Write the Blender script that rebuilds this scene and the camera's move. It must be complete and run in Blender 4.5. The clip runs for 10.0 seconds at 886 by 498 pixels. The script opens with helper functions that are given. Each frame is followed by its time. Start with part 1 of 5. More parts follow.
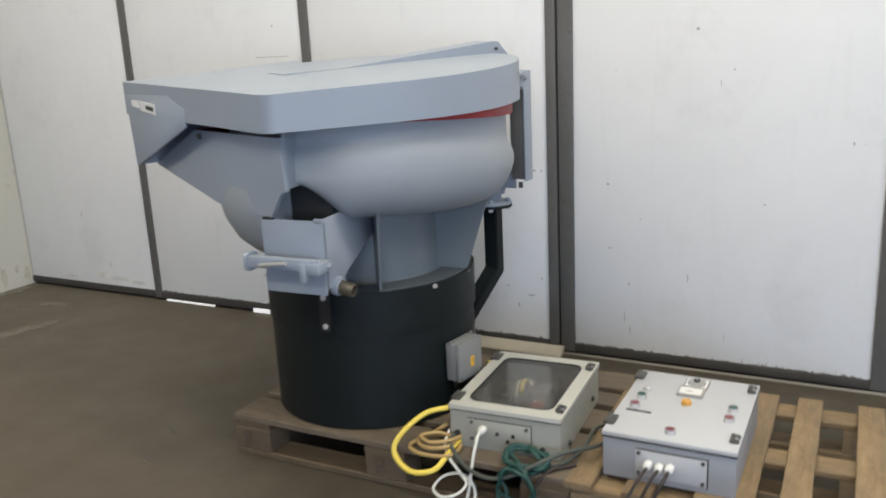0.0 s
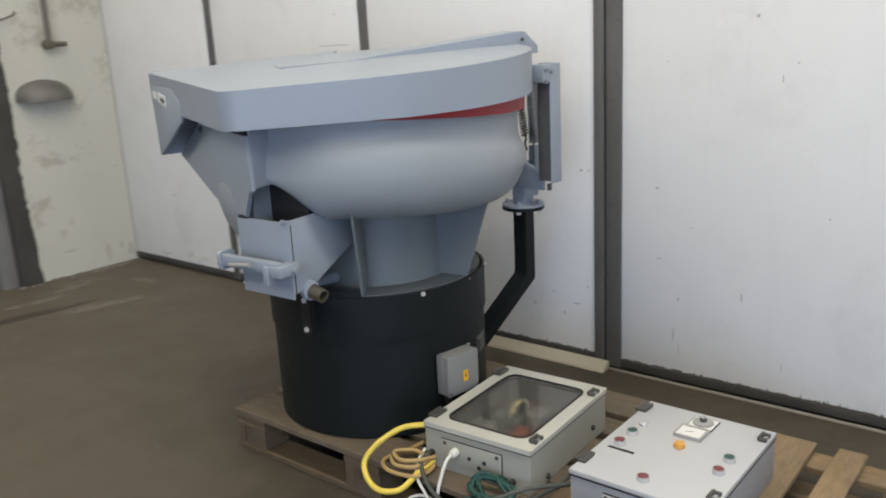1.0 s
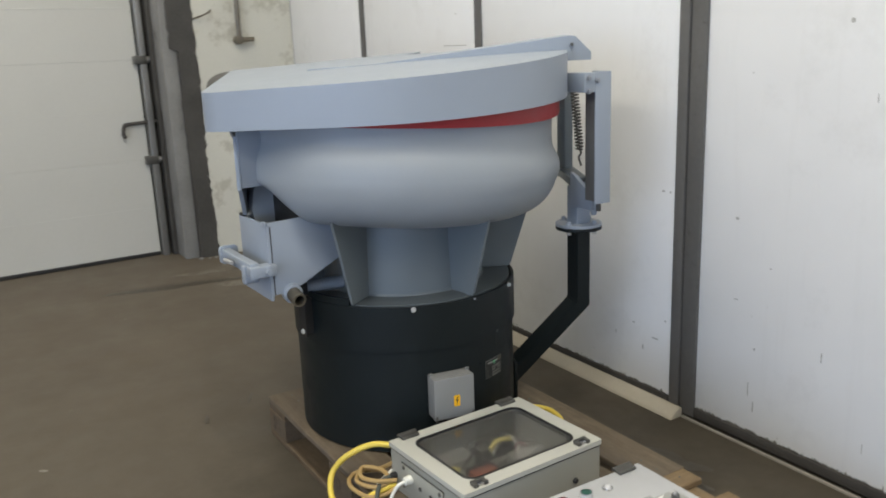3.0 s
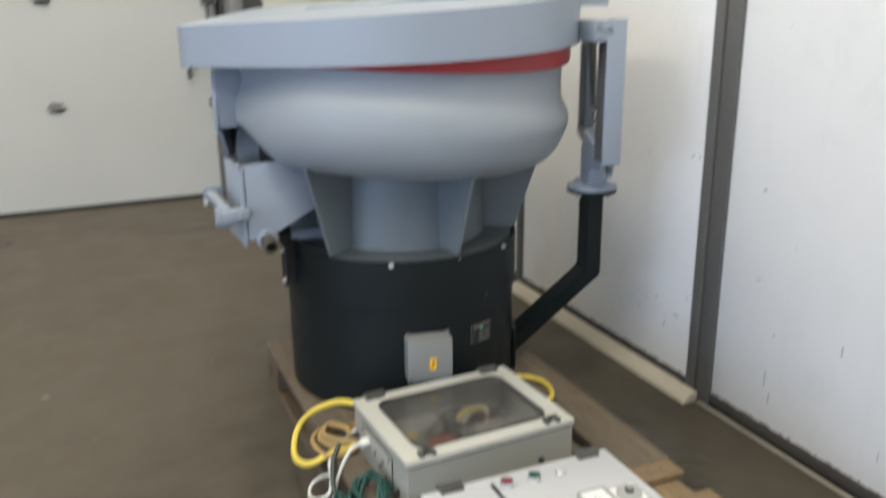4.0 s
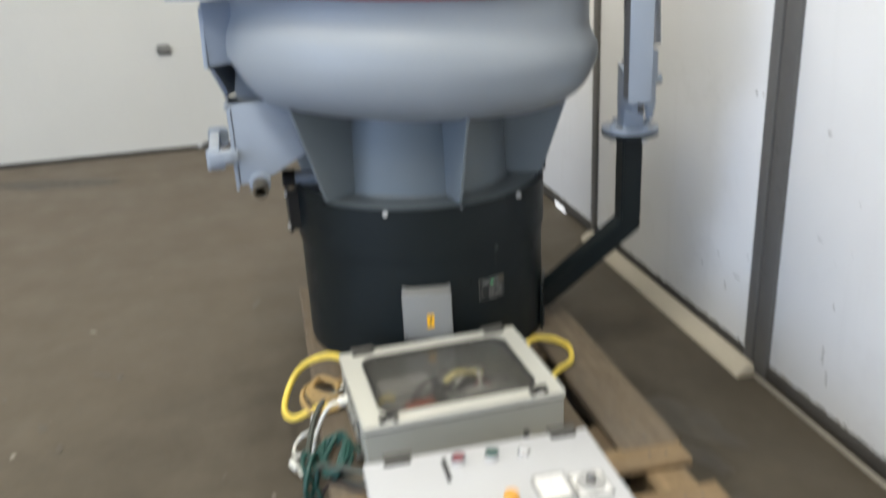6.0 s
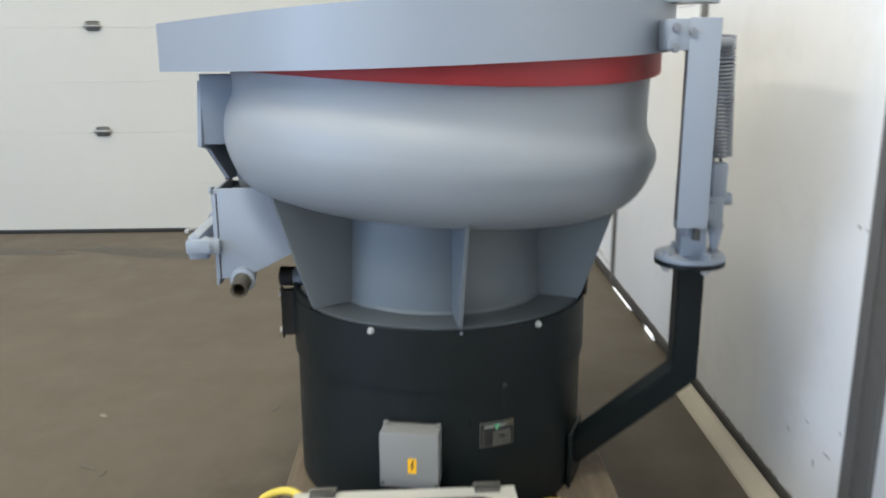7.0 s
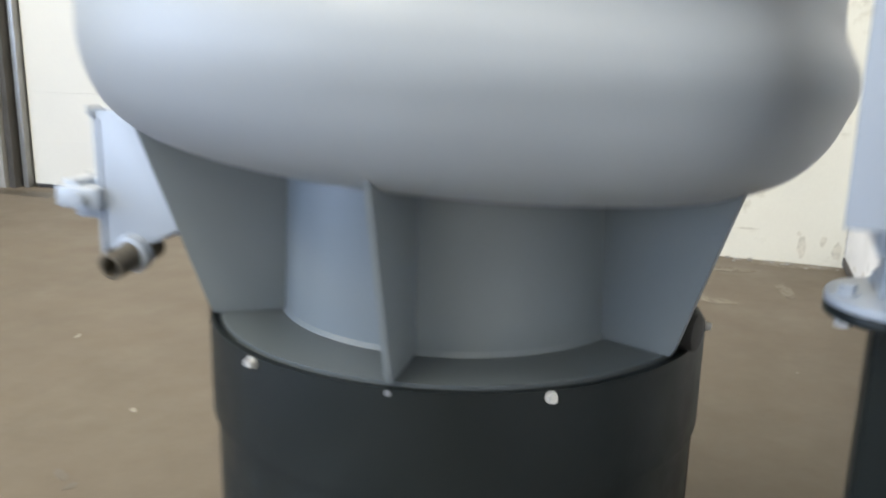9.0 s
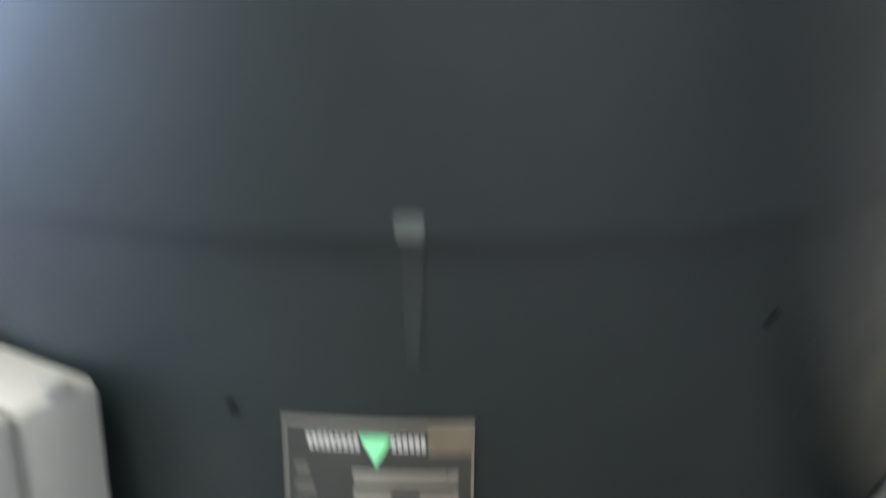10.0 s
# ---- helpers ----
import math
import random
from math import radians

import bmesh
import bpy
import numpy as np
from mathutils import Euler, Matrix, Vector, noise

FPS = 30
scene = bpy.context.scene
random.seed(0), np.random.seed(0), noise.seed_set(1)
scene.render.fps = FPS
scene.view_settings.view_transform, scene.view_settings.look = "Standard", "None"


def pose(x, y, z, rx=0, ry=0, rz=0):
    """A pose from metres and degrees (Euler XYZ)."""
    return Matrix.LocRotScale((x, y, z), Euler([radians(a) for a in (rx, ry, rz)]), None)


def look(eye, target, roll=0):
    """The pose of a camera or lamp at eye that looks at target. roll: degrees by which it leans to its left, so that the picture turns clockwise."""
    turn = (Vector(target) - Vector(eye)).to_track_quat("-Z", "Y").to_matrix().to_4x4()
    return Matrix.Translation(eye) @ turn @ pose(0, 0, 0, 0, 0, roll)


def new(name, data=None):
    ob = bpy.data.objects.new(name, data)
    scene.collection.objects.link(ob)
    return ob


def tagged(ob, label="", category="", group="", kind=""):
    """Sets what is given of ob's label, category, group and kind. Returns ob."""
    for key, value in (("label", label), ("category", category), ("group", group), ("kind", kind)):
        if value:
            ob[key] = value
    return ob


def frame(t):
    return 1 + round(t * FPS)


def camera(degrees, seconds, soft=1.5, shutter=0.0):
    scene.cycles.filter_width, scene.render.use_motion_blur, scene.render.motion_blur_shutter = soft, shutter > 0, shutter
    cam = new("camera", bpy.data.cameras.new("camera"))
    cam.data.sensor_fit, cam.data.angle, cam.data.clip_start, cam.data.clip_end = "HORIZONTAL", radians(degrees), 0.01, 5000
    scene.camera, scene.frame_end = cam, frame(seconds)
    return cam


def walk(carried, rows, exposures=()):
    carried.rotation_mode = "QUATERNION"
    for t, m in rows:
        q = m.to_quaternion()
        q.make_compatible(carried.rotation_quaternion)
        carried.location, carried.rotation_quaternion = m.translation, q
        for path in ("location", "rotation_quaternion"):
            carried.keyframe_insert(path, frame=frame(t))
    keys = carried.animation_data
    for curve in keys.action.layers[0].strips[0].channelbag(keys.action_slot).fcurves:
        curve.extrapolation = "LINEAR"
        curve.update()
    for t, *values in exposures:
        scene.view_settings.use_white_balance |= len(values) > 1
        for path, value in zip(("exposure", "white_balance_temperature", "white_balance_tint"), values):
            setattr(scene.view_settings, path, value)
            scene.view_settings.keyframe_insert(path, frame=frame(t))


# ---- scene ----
cam = camera(56.7, 10.0, soft=1.8, shutter=0.9)
PATH = [
    (0, (0.189, -0.258, 1.338), (-0.718, 1.459, 0.86), -2.8),
    (0.5, (0.351, -0.021, 1.35), (-0.696, 1.612, 0.863), -2.7),
    (1, (0.545, 0.184, 1.345), (-0.695, 1.671, 0.844), -3.0),
    (1.5, (0.695, 0.374, 1.335), (-0.666, 1.746, 0.818), -3.4),
    (2, (0.728, 0.582, 1.343), (-0.729, 1.862, 0.853), -3.3),
    (2.5, (0.849, 0.781, 1.342), (-0.732, 1.913, 0.875), -3.3),
    (2.7, (0.936, 0.803, 1.348), (-0.686, 1.87, 0.867), -3.0),
    (3.8, (0.988, 1.186, 1.291), (-0.759, 2.012, 0.775), -0.5),
    (4, (1.005, 1.241, 1.292), (-0.756, 1.991, 0.713), -0.6),
    (4.5, (1.121, 1.35, 1.261), (-0.632, 1.93, 0.493), -0.7),
    (5, (1.177, 1.441, 1.256), (-0.555, 1.963, 0.401), -1.6),
    (5.5, (1.094, 1.557, 1.229), (-0.657, 2.002, 0.371), -2.7),
    (6, (0.958, 1.702, 1.24), (-0.88, 2.064, 0.538), -3.0),
    (6.2, (0.913, 1.778, 1.227), (-0.963, 2.089, 0.606), -2.6),
    (7.5, (0.442, 2.22, 1.158), (-1.503, 2.079, 0.714), 1.6),
    (8, (0.243, 2.344, 1.118), (-1.672, 1.993, 0.661), 1.1),
    (8.5, (0.058, 2.485, 1.109), (-1.796, 1.911, 0.627), 0.8),
    (9, (-0.206, 2.477, 0.97), (-2.038, 1.821, 0.507), 1.2),
    (9.5, (-0.518, 2.425, 0.775), (-2.34, 1.749, 0.303), 1.0),
    (9.7, (-0.609, 2.401, 0.658), (-2.424, 1.67, 0.245), 0.5),
    (9.8, (-0.649, 2.373, 0.614), (-2.486, 1.699, 0.202), 0.6),
    (10, (-0.733, 2.366, 0.554), (-2.499, 1.603, 0.008), 0.4),
]
EXPOSURE = [(0, -0.51, 6950, 11), (0.5, -0.58, 6950, 11), (1, -0.62, 6950, 11), (1.5, -0.54, 6950, 11), (2, -0.44, 6950, 11), (2.5, -0.57, 6950, 10), (3.8, -0.36, 6850, 10), (4.6, -0.13, 6900, 9),
            (5.2, -0.07, 6900, 8), (6.2, -0.06, 6700, 10), (7.5, -0.04, 6650, 8), (8, -0.12, 6700, 9), (8.5, 0.26, 6800, 9), (9, 0.57, 6900, 10), (9.5, 0.78, 6900, 11), (9.75, 1.00, 6800, 10), (10, 1.42, 6720, 9)]
walk(cam, [(t, look(eye, target, roll)) for t, eye, target, roll in PATH], EXPOSURE)

# ---- light ----
world = bpy.data.worlds.new("hall")
scene.world = world
world.use_nodes = True
world.node_tree.nodes["Background"].inputs["Color"].default_value = (0.5, 0.55, 0.62, 1)
world.node_tree.nodes["Background"].inputs["Strength"].default_value = 0.1


def area_lamp(name, m, sx, sy, watts, colour):
    d = bpy.data.lights.new(name, "AREA")
    d.shape, d.size, d.size_y, d.energy, d.color = "RECTANGLE", sx, sy, watts, colour
    ob = new(name, d)
    ob.matrix_world = m
    return ob


TUBES = [(-3.8, 1.35), (-1.5, 1.35), (0.8, 1.35), (3.1, 1.35), (-3.8, -1.8), (-1.5, -1.8), (0.8, -1.8), (3.1, -1.8)]
TUBE_W = {-3.8: 56, -1.5: 78, 0.8: 124, 3.1: 60}
for tx, ty in TUBES:
    area_lamp("tube_light", pose(tx, ty, 3.90), 1.5, 0.22, TUBE_W[tx] * (0.78 if ty > 0 else 0.80), (1.0, 0.97, 0.88))
# daylight through the big openings in the south and east walls
area_lamp("daylight", look((3.0, -5.85, 1.65), (0.2, 0, 0.9)), 4.0, 3.0, 225, (0.40, 0.58, 1.0))
area_lamp("daylight", look((5.85, -3.0, 1.65), (0, 0, 0.9)), 4.0, 3.0, 72, (0.40, 0.58, 1.0))

# ---- materials ----


def node_mat(name):
    m = bpy.data.materials.new(name)
    m.use_nodes = True
    nt = m.node_tree
    return m, nt, nt.nodes["Principled BSDF"]


def noise_tex(nt, scale, detail=4, rough=0.6, stretch=None, coord="Object"):
    tc = nt.nodes.new("ShaderNodeTexCoord")
    out = tc.outputs[coord]
    if stretch:
        mp = nt.nodes.new("ShaderNodeMapping")
        mp.inputs["Scale"].default_value = stretch
        nt.links.new(out, mp.inputs["Vector"])
        out = mp.outputs["Vector"]
    n = nt.nodes.new("ShaderNodeTexNoise")
    n.inputs["Scale"].default_value, n.inputs["Detail"].default_value, n.inputs["Roughness"].default_value = scale, detail, rough
    nt.links.new(out, n.inputs["Vector"])
    return n.outputs["Fac"]


def ramp(nt, fac, lo, hi, a, b):
    r = nt.nodes.new("ShaderNodeValToRGB")
    r.color_ramp.elements[0].position, r.color_ramp.elements[1].position = lo, hi
    r.color_ramp.elements[0].color, r.color_ramp.elements[1].color = (*a, 1), (*b, 1)
    nt.links.new(fac, r.inputs["Fac"])
    return r.outputs["Color"]


def mix(nt, fac, a, b, kind="MIX"):
    x = nt.nodes.new("ShaderNodeMix")
    x.data_type, x.blend_type = "RGBA", kind
    for socket, v in ((x.inputs[0], fac), (x.inputs[6], a), (x.inputs[7], b)):
        if isinstance(v, (int, float)):
            socket.default_value = v
        elif isinstance(v, tuple):
            socket.default_value = (*v, 1)
        else:
            nt.links.new(v, socket)
    return x.outputs[2]


def grey(nt, fac, lo, hi, a, b):
    return ramp(nt, fac, lo, hi, (a, a, a), (b, b, b))


def bumped(nt, bsdf, fac, strength, dist=0.002):
    b = nt.nodes.new("ShaderNodeBump")
    b.inputs["Strength"].default_value, b.inputs["Distance"].default_value = strength, dist
    nt.links.new(fac, b.inputs["Height"])
    nt.links.new(b.outputs["Normal"], bsdf.inputs["Normal"])


def paint(name, colour, rough=0.5, metal=0.0, vary=0.12, large=3.0, fine=90.0, bump=0.08, dirt=None, dirt_at=0.68, dirt_scale=9.0, spec=0.5, even=False):
    """Painted or plain surface: broad tone drift, fine grain, optional patches of dirt."""
    m, nt, b = node_mat(name)
    lo = tuple(c * (1 - vary) for c in colour)
    hi = tuple(min(1, c * (1 + vary)) for c in colour)
    col = ramp(nt, noise_tex(nt, large, 3), 0.3, 0.7, lo, hi)
    col = mix(nt, 0.25, col, ramp(nt, noise_tex(nt, fine, 2), 0.3, 0.7, lo, hi))
    if dirt:
        f = grey(nt, noise_tex(nt, dirt_scale, 6, 0.7), dirt_at, dirt_at + 0.08, 0.0, 0.85)
        col = mix(nt, f, col, dirt)
    nt.links.new(col, b.inputs["Base Color"])
    wide = 0.02 if even else 0.08
    nt.links.new(grey(nt, noise_tex(nt, large * 4, 2 if even else 4), 0.3, 0.75, max(0.02, rough - wide), min(1, rough + wide)), b.inputs["Roughness"])
    b.inputs["Metallic"].default_value = metal
    b.inputs["Specular IOR Level"].default_value = spec
    bumped(nt, b, noise_tex(nt, fine, 3), bump)
    return m


def wood(name, dark, light, rough=0.75):
    """Sawn softwood, grain along the board's own x axis, a tone of its own for each board."""
    m, nt, b = node_mat(name)
    grain = noise_tex(nt, 5.0, 6, 0.65, stretch=(1.0, 14.0, 14.0))
    col = ramp(nt, grain, 0.32, 0.68, dark, light)
    col = mix(nt, 0.5, col, ramp(nt, noise_tex(nt, 16.0, 6, 0.7, stretch=(1.0, 2.2, 2.2)), 0.34, 0.66, dark, light))
    info = nt.nodes.new("ShaderNodeObjectInfo")
    col = mix(nt, 1.0, col, grey(nt, info.outputs["Random"], 0.0, 1.0, 0.72, 1.0), "MULTIPLY")
    col = mix(nt, grey(nt, noise_tex(nt, 4.0, 5, 0.6), 0.40, 0.70, 0.0, 0.45), col, tuple(0.75 * c + 0.02 for c in dark))
    col = mix(nt, grey(nt, noise_tex(nt, 7.0, 5, 0.7), 0.62, 0.75, 0.0, 0.5), col, tuple(c * 0.5 for c in dark))
    # greyed, trodden patches
    col = mix(nt, grey(nt, noise_tex(nt, 2.6, 7, 0.7, stretch=(1.0, 3.0, 3.0)), 0.48, 0.66, 0.0, 0.45), col, tuple(0.40 * c + 0.055 for c in dark))
    nt.links.new(col, b.inputs["Base Color"])
    b.inputs["Roughness"].default_value = rough
    b.inputs["Specular IOR Level"].default_value = 0.25
    bumped(nt, b, grain, 0.35, 0.003)
    return m


def floor_mat():
    m, nt, b = node_mat("worn_concrete_floor")
    col = ramp(nt, noise_tex(nt, 0.9, 5, 0.6), 0.3, 0.72, (0.040, 0.0335, 0.0240), (0.074, 0.0625, 0.0455))
    col = mix(nt, 0.35, col, ramp(nt, noise_tex(nt, 7.0, 6, 0.65), 0.3, 0.7, (0.051, 0.0425, 0.0305), (0.115, 0.0985, 0.074)))
    col = mix(nt, grey(nt, noise_tex(nt, 1.3, 6, 0.7), 0.46, 0.80, 0.0, 0.5), col, (0.042, 0.034, 0.025))
    col = mix(nt, grey(nt, noise_tex(nt, 13.0, 3, 0.5), 0.76, 0.80, 0.0, 0.4), col, (0.20, 0.18, 0.15))
    # paler tone, broken up by noise, stronger towards the gate
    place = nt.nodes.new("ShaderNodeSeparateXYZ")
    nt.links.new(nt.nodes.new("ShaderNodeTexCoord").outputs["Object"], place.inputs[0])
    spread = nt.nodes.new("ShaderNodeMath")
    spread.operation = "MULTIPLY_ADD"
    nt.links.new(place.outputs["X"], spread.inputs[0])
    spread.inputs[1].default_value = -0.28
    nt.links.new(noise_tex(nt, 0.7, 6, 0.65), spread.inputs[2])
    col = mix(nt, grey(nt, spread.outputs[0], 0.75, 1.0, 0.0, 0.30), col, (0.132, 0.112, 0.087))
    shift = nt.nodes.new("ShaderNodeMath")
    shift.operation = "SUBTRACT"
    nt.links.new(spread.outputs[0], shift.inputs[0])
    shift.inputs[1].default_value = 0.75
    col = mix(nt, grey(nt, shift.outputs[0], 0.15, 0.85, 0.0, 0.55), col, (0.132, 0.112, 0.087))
    nt.links.new(col, b.inputs["Base Color"])
    nt.links.new(grey(nt, noise_tex(nt, 3.0, 5), 0.3, 0.7, 0.50, 0.76), b.inputs["Roughness"])
    b.inputs["Specular IOR Level"].default_value = 0.26
    bumped(nt, b, noise_tex(nt, 40.0, 5, 0.65), 0.18, 0.003)
    return m


def panel_mat(name, colour):
    """White door sheeting with faint run marks and scattered scuffs."""
    m, nt, b = node_mat(name)
    col = ramp(nt, noise_tex(nt, 1.4, 4), 0.3, 0.7, tuple(c * 0.93 for c in colour), colour)
    runs = grey(nt, noise_tex(nt, 6.0, 5, 0.6, stretch=(2.6, 1.0, 0.22)), 0.58, 0.80, 0.0, 0.12)
    col = mix(nt, runs, col, (0.50, 0.49, 0.455))
    smear = grey(nt, noise_tex(nt, 2.3, 7, 0.72), 0.54, 0.74, 0.0, 0.24)
    col = mix(nt, smear, col, (0.47, 0.465, 0.44))
    spot = grey(nt, noise_tex(nt, 21.0, 3, 0.6), 0.735, 0.76, 0.0, 0.5)
    col = mix(nt, spot, col, (0.36, 0.35, 0.33))
    scuff = grey(nt, noise_tex(nt, 5.5, 6, 0.75, stretch=(1.0, 1.0, 0.6)), 0.725, 0.77, 0.0, 0.45)
    col = mix(nt, scuff, col, (0.22, 0.21, 0.19))
    nt.links.new(col, b.inputs["Base Color"])
    b.inputs["Roughness"].default_value = 0.55
    b.inputs["Specular IOR Level"].default_value = 0.3
    bumped(nt, b, noise_tex(nt, 8.0, 3), 0.08, 0.006)
    return m


def glass_mat(name, tint, rough=0.04, clear=0.93):
    m, nt, b = node_mat(name)
    b.inputs["Base Color"].default_value = (*tint, 1)
    b.inputs["Roughness"].default_value = rough
    b.inputs["Transmission Weight"].default_value = clear
    b.inputs["IOR"].default_value = 1.45
    return m


def glow_mat(name, colour, strength):
    m, nt, b = node_mat(name)
    b.inputs["Base Color"].default_value = (*colour, 1)
    b.inputs["Emission Color"].default_value = (*colour, 1)
    b.inputs["Emission Strength"].default_value = strength
    return m


M_FLOOR = floor_mat()
M_PANEL = panel_mat("white_door_sheet", (0.795, 0.80, 0.795))
M_STEEL = paint("dark_grey_steel_frame", (0.112, 0.109, 0.103), 0.55, 0.0, 0.2, 2.0, 60, 0.15, dirt=(0.045, 0.04, 0.035), dirt_at=0.6)
M_RAIL = paint("dirty_steel_rail", (0.05, 0.046, 0.042), 0.7, 0.0, 0.3, 4.0, 60, 0.2)
M_CREAM = paint("cream_wall_paint", (0.57, 0.56, 0.49), 0.8, 0.0, 0.06, 1.5, 70, 0.15, dirt=(0.41, 0.39, 0.32), dirt_at=0.56, dirt_scale=3.0)
M_PLASTER = paint("bare_grey_plaster", (0.22, 0.216, 0.204), 0.85, 0.0, 0.2, 3.0, 50, 0.3, dirt=(0.11, 0.10, 0.09), dirt_at=0.60, dirt_scale=4.0)
M_DARKPLASTER = paint("dark_stained_plaster", (0.058, 0.055, 0.049), 0.85, 0.0, 0.3, 5.0, 50, 0.3)
M_PLAINWALL = paint("hall_wall_paint", (0.33, 0.32, 0.28), 0.85, 0.0, 0.05, 1.0, 60, 0.1)
M_CEIL = paint("ceiling_paint", (0.42, 0.42, 0.39), 0.9, 0.0, 0.04, 1.0, 60, 0.1)
M_GATE = paint("gate_panel_white", (0.515, 0.512, 0.472), 0.5, 0.0, 0.04, 1.2, 40, 0.06, dirt=(0.42, 0.41, 0.36), dirt_at=0.74, dirt_scale=3.0)
M_GALV = paint("galvanised_track", (0.30, 0.30, 0.29), 0.45, 0.7, 0.15, 8.0, 80, 0.1)
# darker copy of the hub's grey; the deck's shade is part of the colour
M_SHADEDECK = paint("shaded_deck_grey", (0.092, 0.108, 0.116), 0.33, 0.0, 0.06, 4.0, 200, 0.0, even=True)
M_RUBBER = paint("black_rubber", (0.018, 0.018, 0.018), 0.7, 0.0, 0.2, 8.0, 80, 0.1)
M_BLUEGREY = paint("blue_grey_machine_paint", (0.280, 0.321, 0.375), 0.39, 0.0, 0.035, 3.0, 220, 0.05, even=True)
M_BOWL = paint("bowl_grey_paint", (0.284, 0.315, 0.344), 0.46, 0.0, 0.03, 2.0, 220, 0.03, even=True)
# machine grey darkened: the shade under the bowl is put into this colour
M_SHADEBASE = paint("shaded_base_grey", (0.154, 0.180, 0.197), 0.42, 0.0, 0.04, 2.5, 220, 0.04, even=True)
M_DRUM = paint("anthracite_drum_paint", (0.0068, 0.0104, 0.0112), 0.46, 0.0, 0.10, 3.0, 200, 0.08, spec=0.28)
M_RED = paint("red_rim_lining", (0.35, 0.030, 0.034), 0.5, 0.0, 0.12, 6.0, 100, 0.1)
M_ZINC = paint("zinc_plated_bolt", (0.55, 0.55, 0.53), 0.5, 0.35, 0.1, 20.0, 200, 0.05)
M_PIPE = paint("weathered_steel_pipe", (0.165, 0.147, 0.115), 0.45, 0.7, 0.2, 15.0, 120, 0.15)
M_SPRING = paint("grey_spring_steel", (0.25, 0.27, 0.30), 0.45, 0.3, 0.1, 15.0, 120, 0.1)
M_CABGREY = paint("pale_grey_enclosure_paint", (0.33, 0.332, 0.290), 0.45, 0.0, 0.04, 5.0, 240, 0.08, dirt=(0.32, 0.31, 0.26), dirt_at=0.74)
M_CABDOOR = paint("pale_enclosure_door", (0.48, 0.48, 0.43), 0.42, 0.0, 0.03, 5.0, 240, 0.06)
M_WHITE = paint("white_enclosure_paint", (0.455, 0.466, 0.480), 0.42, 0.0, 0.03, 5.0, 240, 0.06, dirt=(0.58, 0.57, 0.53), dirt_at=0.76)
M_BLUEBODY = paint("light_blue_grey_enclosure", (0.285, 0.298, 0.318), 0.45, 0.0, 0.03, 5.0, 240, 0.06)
M_JB = paint("grey_junction_box_plastic", (0.205, 0.208, 0.203), 0.5, 0.0, 0.04, 8.0, 240, 0.05)
M_HINGE = paint("dark_grey_hinge_metal", (0.10, 0.098, 0.09), 0.45, 0.5, 0.15, 20.0, 150, 0.1)
M_BLACK = paint("black_plastic", (0.015, 0.015, 0.016), 0.45, 0.0, 0.15, 10.0, 150, 0.08)
M_DARKIN = paint("dark_enclosure_inside", (0.12, 0.12, 0.108), 0.7, 0.0, 0.15, 8.0, 100, 0.1)
M_CHROME = paint("satin_chrome", (0.60, 0.60, 0.60), 0.25, 1.0, 0.05, 20.0, 200, 0.03)
M_BTNRED = paint("red_push_button_cap", (0.20, 0.042, 0.052), 0.4, 0.0, 0.06, 20.0, 200, 0.03)
M_BTNGREEN = paint("green_push_button_cap", (0.018, 0.080, 0.062), 0.4, 0.0, 0.06, 20.0, 200, 0.03)
M_BTNYEL = paint("amber_lamp_lens", (0.62, 0.31, 0.06), 0.3, 0.0, 0.06, 20.0, 200, 0.03)
M_CLEAR = paint("clear_lamp_lens", (0.50, 0.50, 0.50), 0.2, 0.0, 0.06, 20.0, 200, 0.03)
M_YELLOW = paint("yellow_cable_sheath", (0.72, 0.55, 0.09), 0.5, 0.0, 0.08, 12.0, 150, 0.08, dirt=(0.35, 0.24, 0.03), dirt_at=0.66, dirt_scale=14)
M_TAN = paint("tan_cable_sheath", (0.40, 0.27, 0.11), 0.6, 0.0, 0.1, 12.0, 150, 0.08)
M_GREEN = paint("green_cable_sheath", (0.0075, 0.052, 0.043), 0.5, 0.0, 0.15, 12.0, 150, 0.08)
M_WCABLE = paint("white_cable_sheath", (0.70, 0.70, 0.64), 0.5, 0.0, 0.06, 12.0, 150, 0.05)
M_BCABLE = paint("black_cable_sheath", (0.032, 0.024, 0.021), 0.6, 0.0, 0.15, 12.0, 150, 0.08)
M_GCABLE = paint("grey_green_cable_sheath", (0.060, 0.068, 0.058), 0.6, 0.0, 0.15, 12.0, 150, 0.08)
M_WOOD = wood("pallet_wood", (0.195, 0.134, 0.072), (0.370, 0.264, 0.151))
M_OLDWOOD = wood("brown_weathered_pallet_wood", (0.098, 0.069, 0.042), (0.178, 0.131, 0.083))
M_WORNWOOD = wood("trodden_pallet_wood", (0.122, 0.093, 0.064), (0.222, 0.178, 0.128))
M_SILL = paint("pale_worn_sill", (0.42, 0.38, 0.305), 0.8, 0.0, 0.10, 4.0, 60, 0.2, dirt=(0.25, 0.21, 0.16), dirt_at=0.66)
M_CONC = paint("pale_concrete_edge", (0.28, 0.26, 0.225), 0.9, 0.0, 0.15, 6.0, 60, 0.3)
M_STICKER = paint("white_sticker", (0.72, 0.72, 0.70), 0.5, 0.0, 0.02, 8.0, 150, 0.02)
M_LABELYEL = paint("yellow_warning_sticker", (0.80, 0.42, 0.01), 0.5, 0.0, 0.03, 8.0, 150, 0.02)
M_PLATE = paint("brushed_name_plate", (0.25, 0.247, 0.236), 0.35, 0.8, 0.06, 20.0, 200, 0.04)
M_PLATEBLK = paint("black_plate_print", (0.018, 0.02, 0.02), 0.4, 0.0, 0.1, 20.0, 200, 0.02)
